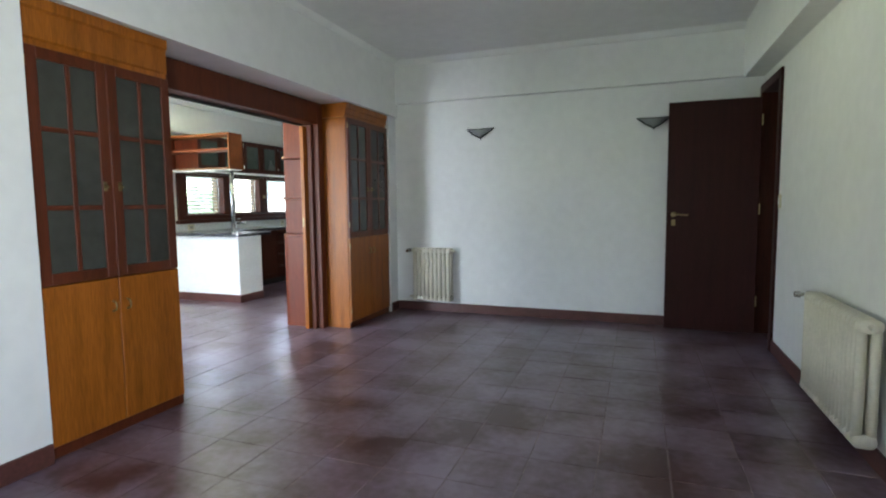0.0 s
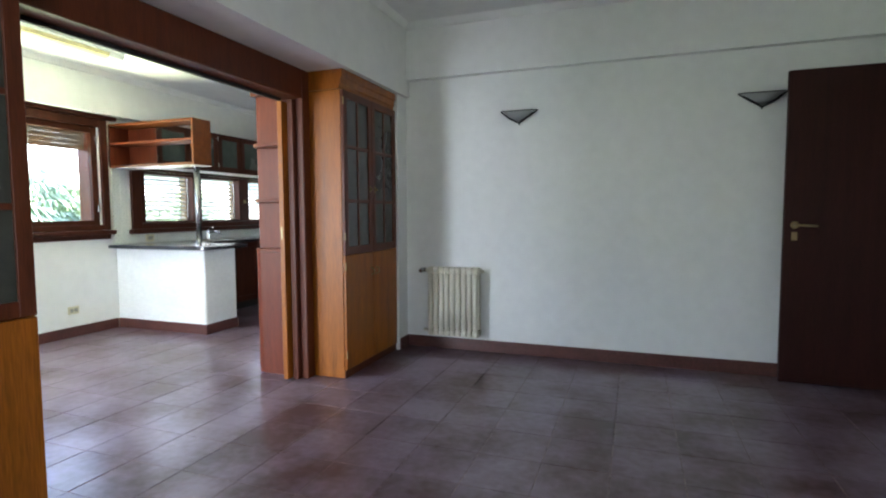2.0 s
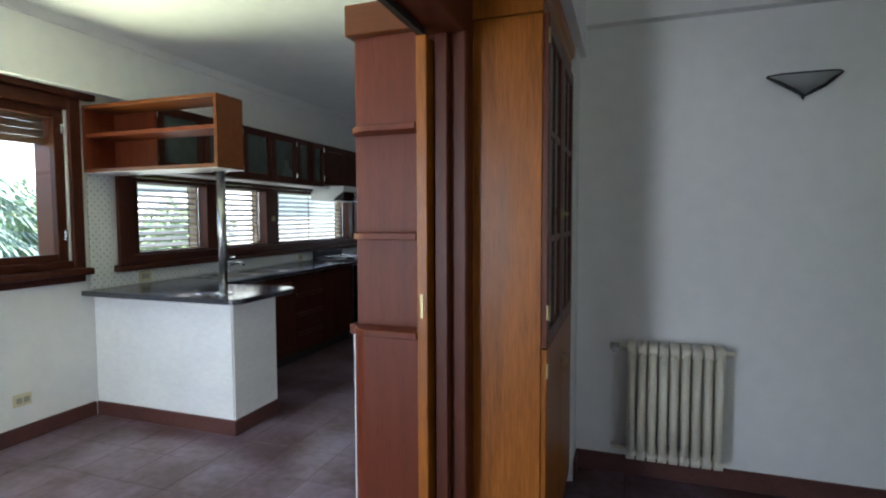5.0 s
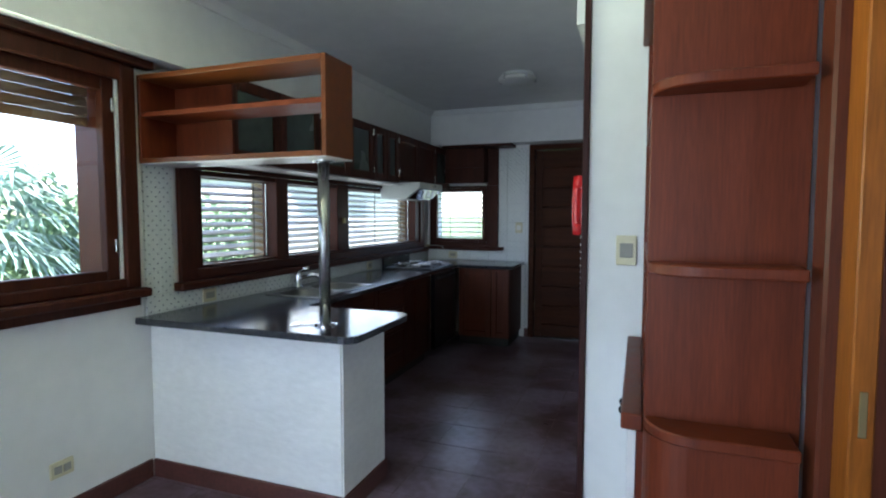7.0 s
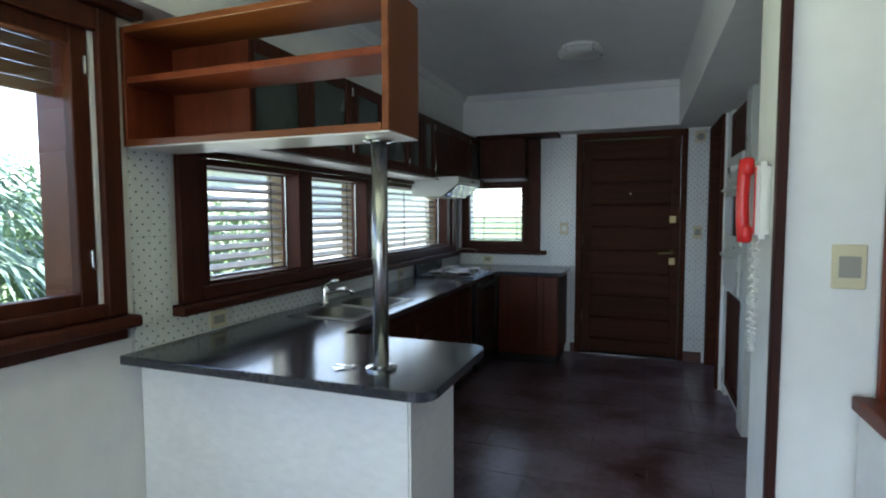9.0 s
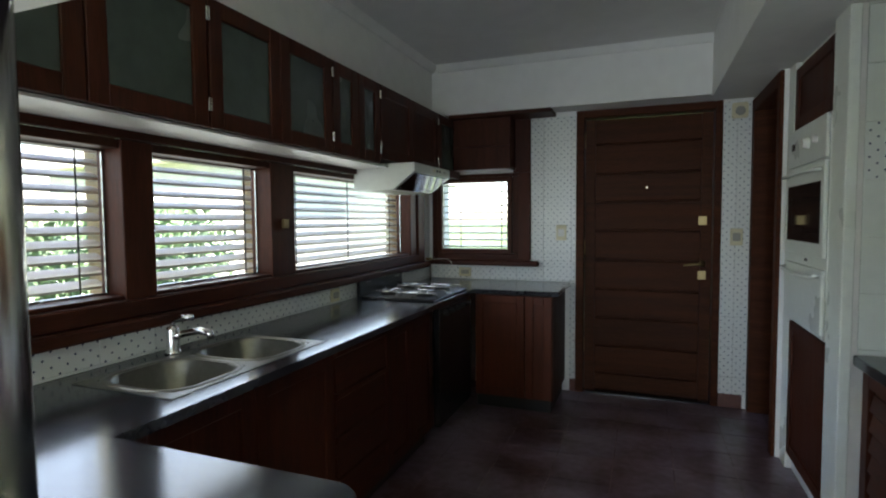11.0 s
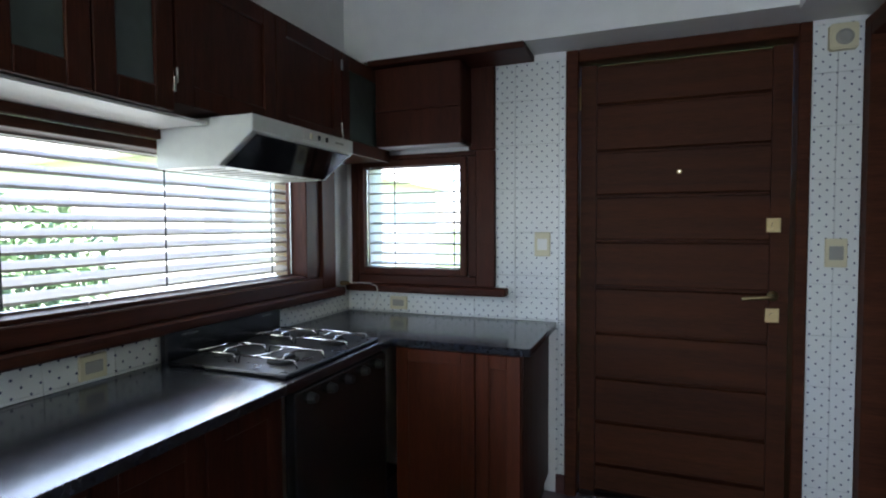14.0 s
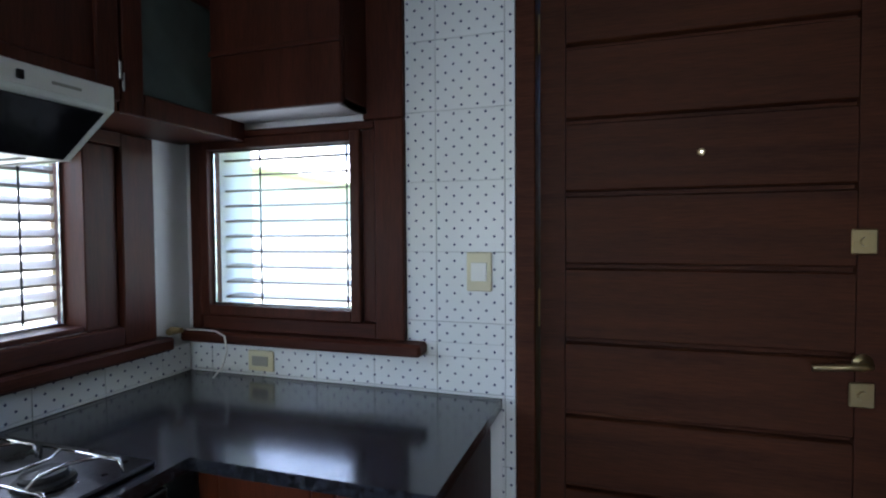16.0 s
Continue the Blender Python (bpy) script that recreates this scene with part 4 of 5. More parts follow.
hob = thing("gas_cooker", (-4.7, 8.68, 0.0), "black gas cooker with steel hob, wire grates and back guard", "cooker")
HOBSTEEL = material("worn_dark_hob_steel", (0.08, 0.08, 0.085), 0.3, 1.0, vary=0.25, scale=12)
part("hob_plate", cuboid((-4.955, -4.475, 8.375, 8.965, 0.8385, 0.8510), bevel=0.004), HOBSTEEL, hob)
part("oven_front", cuboid((-4.485, -4.443, 8.375, 8.965, 0.10, 0.7980), bevel=0.004), BLACK, hob)
for i in range(5):
    y = 8.45 + 0.11 * i
    part("knob", lathe([(0.0, 0.026), (0.014, 0.026), (0.018, 0.004), (0.019, 0.0), (0.0, 0.0)], (-4.443, y, 0.765), 14, "X"), BLACKMATT, hob)
part("back_guard", cuboid((-4.99, -4.958, 8.37, 8.965, 0.8385, 0.9680), bevel=0.006), BLACK, hob, "black enamel back guard")
for y in (8.47, 8.87):
    part("name_bar", cuboid((-4.9575, -4.956, y - 0.035, y + 0.035, 0.9280, 0.9350)), STEEL, hob)
for bx in (-4.845, -4.60):
    for by in (8.52, 8.82):
        r = 0.042 if bx > -4.75 else 0.036
        part("burner", lathe([(0.0, 0.0), (r + 0.012, 0.0), (r + 0.01, 0.008), (r, 0.01), (r, 0.016), (r - 0.004, 0.022), (0.0, 0.024)], (bx, by, 0.8510), 20), BLACKMATT, hob)
        g = []
        for s in (-1, 1):
            g.append(tube([(bx - 0.12, by + s * 0.075, 0.8520), (bx - 0.115, by + s * 0.075, 0.8780), (bx + 0.105, by + s * 0.075, 0.8780), (bx + 0.115, by + s * 0.075, 0.8520)], 0.0035, 6))
            g.append(tube([(bx + s * 0.06, by - 0.075, 0.8780), (bx + s * 0.03, by - 0.03, 0.8800), (bx + s * 0.03, by + 0.03, 0.8800), (bx + s * 0.06, by + 0.075, 0.8780)], 0.0035, 6))
        part("grate", merge(*g), CHROME, hob, "steel wire grate", True)

hood = thing("range_hood", (-4.8, 8.72, 1.5), "white enamel range hood with dark tilted glass", "range hood")
hp = [(-5.012, 1.50), (-4.745, 1.50), (-4.605, 1.604), (-4.605, 1.657), (-5.012, 1.657)]
part("body", prism(hp, "y", 8.40, 9.0, bevel=0.003), WHITEMETAL, hood)
part("glass", prism([(-4.7375, 1.5035), (-4.6115, 1.5965), (-4.609, 1.593), (-4.735, 1.5)], "y", 8.425, 8.975), DARKGLASS, hood, "dark glass visor")
part("control_panel", cuboid((-4.6055, -4.602, 8.66, 8.96, 1.613, 1.648), bevel=0.001), WHITEPLASTIC, hood)
for y in (8.70, 8.75, 8.80):
    part("switch", cuboid((-4.602, -4.596, y - 0.007, y + 0.007, 1.622, 1.64), bevel=0.002), BLACK if y > 8.71 else CREAM, hood)
part("badge", cuboid((-4.602, -4.6005, 8.86, 8.92, 1.628, 1.634)), GREYPLASTIC, hood)
for i in range(9):
    y = 8.46 + i * 0.065
    part("vent_slot", cuboid((-4.96, -4.78, y, y + 0.012, 1.4975, 1.4995)), GREYPLASTIC, hood)

# ---- cabinets ----


def base_cabinet(y0, y1, kind, label):
    c = thing("base_cabinet", (-4.7, (y0 + y1) / 2, 0), label, "cabinet", "kitchen base cabinets")
    part("body", cuboid((XW + 0.01, -4.51, y0, y1, 0.09, 0.60 if kind == "sink" else 0.805)), MAHOGANY, c)
    part("plinth", cuboid((XW + 0.01, -4.545, y0, y1, 0.0, 0.089)), BLACKMATT, c)
    if kind == "drawers":
        n = 4
        for i in range(n):
            z0, z1 = 0.10 + i * 0.1755, 0.10 + (i + 1) * 0.1755 - 0.006
            d = part("drawer", prism([(-4.508, z0), (-4.481, z0), (-4.489, z1 - 0.03), (-4.475, z1 - 0.02), (-4.475, z1), (-4.508, z1)], "y", y0 + 0.004, y1 - 0.004), MAHOGANY_H, c, "dark drawer front with a finger lip")
    else:
        m = (y0 + y1) / 2
        for a, b in ((y0 + 0.003, m - 0.002), (m + 0.002, y1 - 0.003)):
            d = part("door", cuboid(*ring(a, b, 0.10, 0.80, 0.06, -4.508, -4.485), bevel=0.003), MAHOGANY, c)
            part("door_panel", cuboid((-4.505, -4.494, a + 0.06, b - 0.06, 0.16, 0.74)), MAHOGANY, d)
    return c


base_cabinet(6.42, 7.325, "sink", "dark mahogany sink cabinet with two doors")
base_cabinet(7.33, 7.77, "drawers", "dark mahogany drawer cabinet under the worktop")
base_cabinet(7.775, 8.37, "doors", "dark mahogany two-door cabinet under the worktop")
end_cab = thing("corner_cabinet", (-4.15, 9.3, 0), "reddish mahogany cabinet under the end worktop", "cabinet", "kitchen base cabinets")
part("body", cuboid((-4.44, -3.90, 9.06, YK - 0.01, 0.09, 0.8065)), MAHOGANY, end_cab)
part("plinth", cuboid((-4.44, -3.92, 9.10, YK - 0.01, 0, 0.089)), BLACKMATT, end_cab)
for a, b in ((-4.435, -4.09), (-4.085, -3.905)):
    d = part("door", cuboid(*ring_y(a, b, 0.10, 0.80, 0.055, 9.037, 9.058), bevel=0.003), BROWN, end_cab)
    part("door_panel", cuboid((a + 0.055, b - 0.055, 9.046, 9.056, 0.155, 0.745)), BROWN, d)


def wall_cabinet(y0, y1, z0, doors, glazed, label):
    c = thing("wall_cabinet", (-4.88, (y0 + y1) / 2, z0), label, "cabinet", "kitchen wall cabinets")
    x0, x1 = XW + 0.004, -4.758
    part("body", cuboid((x0, x1, y0, y0 + 0.016, z0, 2.085), (x0, x1, y1 - 0.016, y1, z0, 2.085), (x0, x1, y0 + 0.016, y1 - 0.016, z0, z0 + 0.016), (x0, x1, y0 + 0.016, y1 - 0.016, 2.069, 2.085), (x0, x0 + 0.01, y0 + 0.016, y1 - 0.016, z0 + 0.016, 2.069)), MAHOGANY_H, c)
    if glazed:
        part("shelf", cuboid((x0 + 0.011, x1 - 0.02, y0 + 0.017, y1 - 0.017, 1.85, 1.866)), WHITELAMINATE, c, "pale shelf behind the glass")
    w = (y1 - y0) / doors
    for i in range(doors):
        a, b = y0 + i * w + 0.002, y0 + (i + 1) * w - 0.002
        d = part("door", cuboid(*ring(a, b, z0 - 0.006, 2.083, 0.062, x1 + 0.001, x1 + 0.021), bevel=0.003), MAHOGANY, c)
        part("pane" if glazed else "door_panel", cuboid((x1 + 0.006, x1 + 0.012, a + 0.062, b - 0.062, z0 + 0.056, 2.021)), FROST if glazed else MAHOGANY, d, "patterned grey glass" if glazed else "")
        hy = a if i % 2 == 0 else b
        for z in (z0 + 0.05, 2.0):
            part("hinge", cylinder((x1 + 0.022, hy, z), (x1 + 0.022, hy, z + 0.045), 0.004, sides=8), STEEL, d)
    return c


wall_cabinet(6.125, 6.975, 1.645, 2, True, "dark mahogany wall cabinet with patterned glass doors")
wall_cabinet(6.98, 7.745, 1.645, 2, True, "dark mahogany wall cabinet with patterned glass doors")
wall_cabinet(7.75, 8.235, 1.645, 2, True, "narrow mahogany wall cabinet with small glass doors")
wall_cabinet(8.24, 9.13, 1.672, 2, False, "dark mahogany wall cabinet with solid doors above hood")
wall_cabinet(9.135, 9.60, 1.645, 1, True, "dark corner wall cabinet with one glass door")
lining = thing("pelmet_board", (-4.9, 7.8, 1.63), "pale wooden board under the wall cabinets", "board")
part("board", cuboid((XW + 0.031, -4.765, 6.125, 8.38, 1.628, 1.6375), bevel=0.001), WHITELAMINATE, lining)
box = thing("blind_box", (-4.55, 9.55, 1.69), "dark mahogany roller blind box above the small window", "blind box")
part("front", cuboid((-4.735, -4.285, 9.44, 9.46, 1.70, 2.085), bevel=0.003), MAHOGANY, box)
part("side", cuboid((-4.304, -4.285, 9.461, YK - 0.031, 1.70, 2.085)), MAHOGANY, box)
part("bottom", cuboid((-4.735, -4.285, 9.461, YK - 0.031, 1.70, 1.715)), WHITELAMINATE, box, "pale underside board")
part("top_board", cuboid((-4.76, -3.975, 9.40, YK - 0.001, 2.088, 2.118), bevel=0.003), MAHOGANY_H, box)
part("rail", cuboid((-4.735, -4.285, 9.432, 9.44, 1.87, 1.885)), MAHOGANY_H, box)

# ---- kitchen door ----
frame3 = tagged(new("door_3"), "dark mahogany kitchen door frame", "door frame", "", "structure")
part("jamb", cuboid((-3.822, -3.765, YK - 0.02, YK + 0.14, 0, 2.115), bevel=0.004), KDOOR, frame3)
part("jamb", cuboid((-2.895, -2.85, YK - 0.02, YK + 0.14, 0, 2.115), bevel=0.004), KDOOR, frame3)
part("head", cuboid((-3.764, -2.896, YK - 0.02, YK + 0.14, 2.06, 2.115), bevel=0.004), KDOOR, frame3)
DOORBOARD = material("dark_red_door_board", (0.062, 0.0195, 0.008), 0.55, vary=0.25, scale=2.0, bump=0.05, bump_scale=20, grain=(0.9, 0.9, 14), coat=0.0, spec=0.12)
structure("threshold", cuboid((-3.80, -2.86, YK + 0.002, YK + 0.25, -0.1, 0.009)), GRANITE, "dark stone threshold under the kitchen door", "threshold")
kd = thing("panelled_door", (-3.33, YK + 0.08, 0), "closed dark mahogany door of wide horizontal boards", "door")
part("leaf", cuboid((-3.762, -3.69, YK + 0.06, YK + 0.1, 0.01, 2.057), (-2.97, -2.898, YK + 0.06, YK + 0.1, 0.01, 2.057), (-3.69, -2.97, YK + 0.085, YK + 0.1, 0.01, 2.057)), DOORBOARD, kd)
gz = [0.02, 0.15, 0.36, 0.575, 0.793, 1.012, 1.232, 1.444, 1.654, 1.87, 2.055]
for a, b in zip(gz, gz[1:]):
    part("board", prism([(YK + 0.0845, a + 0.001), (YK + 0.066, a + 0.004), (YK + 0.062, a + 0.008), (YK + 0.062, b - 0.016), (YK + 0.068, b - 0.012), (YK + 0.0845, b - 0.01)], "x", -3.688, -2.972), DOORBOARD, kd)
part("peephole", lathe([(0.0, -0.003), (0.009, -0.003), (0.011, 0.0), (0.0, 0.001)], (-3.329, YK + 0.059, 1.543), 12, "Y"), BRASS, kd)
# The lens emits a little itself, imitating daylight seen through the peephole.
part("peephole_lens", lathe([(0.0, -0.002), (0.0025, -0.002), (0.003, 0.0), (0.0, 0.001)], (-3.329, YK + 0.0555, 1.543), 10, "Y"), plain("daylight_glow_lens", (1.0, 0.98, 0.9), 0.1, 0, 0.6), kd, "lens that glows in place of daylight from outside")
for z in (1.30, 0.912):
    part("lock_plate", cuboid((-2.985, -2.93, YK + 0.052, YK + 0.0598, z - 0.032, z + 0.032), bevel=0.003), BRASS, kd, "aged brass lock plate")
    part("lock_cylinder", cylinder((-2.957, YK + 0.0515, z), (-2.957, YK + 0.04, z), 0.012, sides=14), BRASS, kd)
part("handle", merge(cylinder((-2.957, YK + 0.0595, 0.995), (-2.957, YK + 0.05, 0.995), 0.022), tube([(-2.957, YK + 0.055, 0.995), (-2.957, YK + 0.01, 0.995), (-2.97, YK + 0.002, 0.995), (-3.08, YK + 0.004, 0.985)], 0.009)), BRASS, kd, smooth=True)
for z in (0.3, 1.05, 1.85):
    part("hinge", cylinder((-3.768, YK + 0.045, z), (-3.768, YK + 0.045, z + 0.11), 0.008, sides=10), BRASS, kd)

# ---- oven column, side counter and store door ----
structure("wall_store", cuboid((-2.655, -2.55, 8.85, 8.90, 0, 2.1), (-2.655, -2.55, 9.60, YK, 0, 2.1), (-2.655, -2.55, 8.90, 9.60, 2.03, 2.1)), PLASTER, "narrow white wall round the store doorway")
frame4 = tagged(new("door_4"), "dark walnut frame of the open store doorway", "door frame", "", "structure")
part("jamb", cuboid((-2.675, -2.54, 9.56, 9.628, 0, 2.10), bevel=0.003), KDOOR, frame4)
part("jamb", cuboid((-2.675, -2.54, 8.852, 8.915, 0, 2.10), bevel=0.003), KDOOR, frame4)
part("head", cuboid((-2.675, -2.54, 8.916, 9.559, 2.02, 2.10), bevel=0.003), KDOOR, frame4)
sd = thing("store_door", (-2.35, 9.52, 0), "dark walnut flush store door standing open inwards", "door")
part("panel", cuboid((-2.538, -2.13, 9.515, 9.555, 0.01, 2.006), bevel=0.003), KDOOR, sd)
part("handle", tube([(-2.19, 9.514, 1.02), (-2.19, 9.47, 1.02), (-2.20, 9.462, 1.02), (-2.29, 9.462, 1.015)], 0.008), BRASS, sd, smooth=True)
for z in (0.25, 1.05, 1.8):
    part("hinge", cylinder((-2.545, 9.512, z), (-2.545, 9.512, z + 0.09), 0.007, sides=10), BRASS, sd)
col = thing("oven_column", (-2.4, 8.4, 0), "white tall column cabinet for the built-in oven", "cabinet")
part("carcass", cuboid((-2.6030, -2.085, 7.945, 8.845, 0.0, 2.098)), WHITELAMINATE, col)
part("end_strip", cuboid((-2.6430, -2.6040, 7.935, 8.10, 0.0, 2.098), bevel=0.003), WHITEMETAL, col)
part("end_strip", cuboid((-2.6350, -2.6040, 8.725, 8.845, 0.0, 2.098), bevel=0.003), WHITEMETAL, col)
for z0, z1 in ((0.09, 0.785), (1.755, 2.06)):
    d = part("door", cuboid(*ring(8.104, 8.721, z0, z1, 0.06, -2.6330, -2.6080), bevel=0.003), MAHOGANY, col)
    part("door_panel", cuboid((-2.6250, -2.6110, 8.164, 8.661, z0 + 0.06, z1 - 0.06)), MAHOGANY, d)
ov = thing("built_in_oven", (-2.6, 8.39, 0.79), "white enamel built-in oven with dark window and drawer", "oven")
part("body", cuboid((-2.6430, -2.6050, 8.106, 8.719, 0.80, 1.745), bevel=0.004), WHITEMETAL, ov)
part("control_panel", cuboid((-2.6590, -2.6440, 8.11, 8.715, 1.56, 1.74), bevel=0.004), WHITEMETAL, ov)
part("display", cuboid((-2.6615, -2.6595, 8.58, 8.635, 1.64, 1.675)), BLACK, ov)
part("knob", lathe([(0.0, -0.024), (0.02, -0.024), (0.026, -0.004), (0.027, 0.0), (0.0, 0.0)], (-2.6595, 8.36, 1.65), 18, "X"), WHITEPLASTIC, ov)
part("knob", lathe([(0.0, -0.018), (0.014, -0.018), (0.018, 0.0), (0.0, 0.0)], (-2.6595, 8.24, 1.65), 16, "X"), WHITEPLASTIC, ov)
od = part("oven_door", cuboid((-2.6610, -2.6440, 8.11, 8.715, 1.145, 1.552), bevel=0.004), WHITEMETAL, ov)
part("oven_window", cuboid((-2.6635, -2.6615, 8.15, 8.675, 1.205, 1.468), bevel=0.0008), DARKGLASS, od, "dark glass oven window")
part("handle", tube([(-2.6610, 8.15, 1.515), (-2.6880, 8.155, 1.515), (-2.6930, 8.25, 1.515), (-2.6930, 8.57, 1.515), (-2.6880, 8.67, 1.515), (-2.6610, 8.675, 1.515)], 0.008), WHITEMETAL, od, smooth=True)
part("badge", cuboid((-2.6445, -2.6435, 8.39, 8.43, 1.115, 1.128)), BLACK, ov)
dd = part("warming_drawer", cuboid((-2.6610, -2.6440, 8.11, 8.715, 0.825, 1.098), bevel=0.005), WHITEMETAL, ov)
part("handle", tube([(-2.6610, 8.14, 1.075), (-2.6850, 8.15, 1.065), (-2.6950, 8.41, 1.05), (-2.6850, 8.675, 1.065), (-2.6610, 8.685, 1.075)], 0.008), WHITEMETAL, dd, smooth=True)

side = thing("side_cabinet", (-2.4, 7.6, 0), "mahogany side cabinet with slatted door under granite top", "cabinet", "kitchen base cabinets")
part("body", cuboid((-2.545, -2.085, 7.275, 7.93, 0.0, 0.757)), MAHOGANY, side)
d = part("door", cuboid(*ring(7.30, 7.925, 0.09, 0.75, 0.06, -2.57, -2.546), bevel=0.003), MAHOGANY, side)
for i in range(7):
    z = 0.16 + i * 0.075
    part("slat", prism([(-2.567, z), (-2.56, z), (-2.548, z + 0.06), (-2.555, z + 0.06)], "y", 7.362, 7.863), MAHOGANY_H, d)
top2 = thing("side_worktop", (-2.4, 7.6, 0.76), "dark granite top on the side cabinet", "countertop")
part("slab", cuboid((-2.60, -2.085, 7.235, 7.932, 0.758, 0.798), bevel=0.004), GRANITE, top2)

# ---- fixtures ----
phone = thing("wall_phone", (-2.89, 6.22, 1.4), "red and white wall telephone with a coiled cord", "telephone")
part("base", cuboid((-2.922, -2.881, 6.175, 6.265, 1.275, 1.505), bevel=0.012, segments=2), WHITEPLASTIC, phone)
hs = []
for i in range(13):
    t = i / 12
    hs.append((-2.943 - 0.006 * math.sin(math.pi * t), 6.22, 1.265 + 0.25 * t))
part("handset", merge(tube(hs, 0.019, 10), cuboid((-2.955, -2.923, 6.192, 6.248, 1.262, 1.315), (-2.955, -2.923, 6.192, 6.248, 1.465, 1.52), bevel=0.008)), REDPLASTIC, phone, "red curved handset", True)
part("stripe", cuboid((-2.925, -2.922, 6.177, 6.188, 1.29, 1.49)), REDPLASTIC, phone)
coil = []
for i in range(240):
    t = i / 239
    down = 1.27 - 0.34 * math.sin(math.pi * min(1, t * 1.0)) if t < 0.5 else 0.93 + 0.33 * (1 - math.sin(math.pi * t))
    coil.append((-2.915 + 0.009 * math.cos(i * 0.9), 6.22 - 0.035 + 0.06 * t + 0.009 * math.sin(i * 0.9), down))
part("cord", tube(coil, 0.0028, 5), WHITEPLASTIC, phone, "white coiled cord", True)
lamp = thing("ceiling_lamp", (-3.65, 8.19, ZK), "round glass ceiling lamp held by small metal clips", "ceiling light")
part("plate", lathe([(0.0, 0.0), (0.13, 0.0), (0.13, -0.018), (0.0, -0.018)], (-3.65, 8.19, ZK - 0.0005), 30), WHITEMETAL, lamp)
part("glass", lathe([(0.125, -0.019), (0.15, -0.03), (0.152, -0.05), (0.12, -0.066), (0.05, -0.075), (0.0, -0.076)], (-3.65, 8.19, ZK), 30), LAMPGLASS, lamp, "frosted glass dish", True)
for i in range(5):
    a = math.tau * i / 5 + 0.4
    part("clip", cuboid((-3.65 + 0.15 * math.cos(a) - 0.008, -3.65 + 0.15 * math.cos(a) + 0.008, 8.19 + 0.15 * math.sin(a) - 0.008, 8.19 + 0.15 * math.sin(a) + 0.008, ZK - 0.06, ZK - 0.018), bevel=0.003), CHROME, lamp)
sir = thing("alarm_siren", (-2.75, YK, 2.03), "small cream alarm siren high on the tiled wall", "alarm")
part("case", cuboid((-2.80, -2.705, YK - 0.05, YK - 0.0125, 1.985, 2.085), bevel=0.006, segments=2), CREAM, sir)
part("speaker", lathe([(0.0, -0.004), (0.02, -0.006), (0.03, -0.002), (0.031, 0.0), (0.0, 0.0)], (-2.752, YK - 0.0505, 2.03), 18, "Y"), GREYPLASTIC, sir)
wall_plate("wall_outlet", (-3.93, YK - 0.0125, 1.213), "-y", 0.075, 0.115, "cream plate with white switch and power outlet", WHITEPLASTIC, 1, "outlet")
wall_plate("wall_switch", (-2.755, YK - 0.0125, 1.187), "-y", 0.075, 0.115, "cream wall plate with a grey push button", GREYPLASTIC)
wall_plate("wall_outlet", (-4.70, YK - 0.0125, 0.895), "-y", 0.10, 0.07, "white double power outlet above the worktop", GREYPLASTIC, 1, "outlet")
wall_plate("wall_outlet", (XW + 0.0125, 8.15, 0.888), "x", 0.085, 0.075, "cream power outlet above the granite worktop", GREYPLASTIC, 1, "outlet")
wall_plate("wall_outlet", (XW + 0.0125, 6.22, 0.888), "x", 0.10, 0.075, "cream power outlet above the granite bar", GREYPLASTIC, 1, "outlet")
cable = thing("loose_cable", (-4.83, 9.55, 0.86), "thin white cable lying on sill and worktop", "cable")
part("wire", tube([(-4.97, 9.565, 0.997), (-4.90, 9.56, 1.0), (-4.84, 9.557, 0.999), (-4.80, 9.552, 0.985), (-4.79, 9.55, 0.94), (-4.81, 9.55, 0.88), (-4.84, 9.54, 0.843)], 0.003, 6), WHITEPLASTIC, cable, smooth=True)
tapg = thing("gas_tap", (-5.0, 9.5, 0.99), "small brass gas tap in the tiled corner", "tap")
part("body", merge(cylinder((XW + 0.013, 9.53, 1.0), (XW + 0.06, 9.53, 1.0), 0.01, sides=10), cylinder((XW + 0.045, 9.53, 1.0), (XW + 0.045, 9.49, 1.0), 0.012, sides=10)), BRASS, tapg)

# ---- garden ----
structure("ground", cuboid((-400, 400, -400, 400, -0.5, -0.4)), GRASS, "green lawn outside the house", "ground")


def leaf_cloud(name, box_, count, size, mat, label, seed, hollow=0.55):
    """Many small bent leaves filling an uneven hedge."""
    rnd = random.Random(seed)
    verts, faces = [], []
    x0, x1, y0, y1, z0, z1 = box_
    while len(faces) < count * 2:
        u, v, w = rnd.random(), rnd.random(), rnd.random()
        p = Vector((x0 + (x1 - x0) * u, y0 + (y1 - y0) * v, z0 + (z1 - z0) * w))
        edge = noise.noise(Vector((p.x * 0.9, p.y * 0.9, 3.1))) * 0.5 + noise.noise(Vector((p.x * 2.7, p.y * 2.7, 7.7))) * 0.25
        if p.z > z1 - 0.45 * (z1 - z0) * (0.35 + edge * 1.2) or noise.noise(p * 1.6) > 0.32:
            continue
        a = Vector((rnd.gauss(0, 1), rnd.gauss(0, 1), rnd.gauss(0, 1))).normalized()
        b = a.orthogonal().normalized()
        s = size * (0.6 + 0.8 * rnd.random())
        i = len(verts)
        verts += [p - a * s, p + b * s * 0.4 , p + a * s, p - b * s * 0.4 + a.cross(b) * s * 0.2]
        faces += [(i, i + 1, i + 2), (i, i + 2, i + 3)]
    me = bpy.data.meshes.new(name)
    me.from_pydata(verts, [], faces)
    me.materials.append(mat)
    return tagged(new(name, me), label, "hedge", "", "stuff")


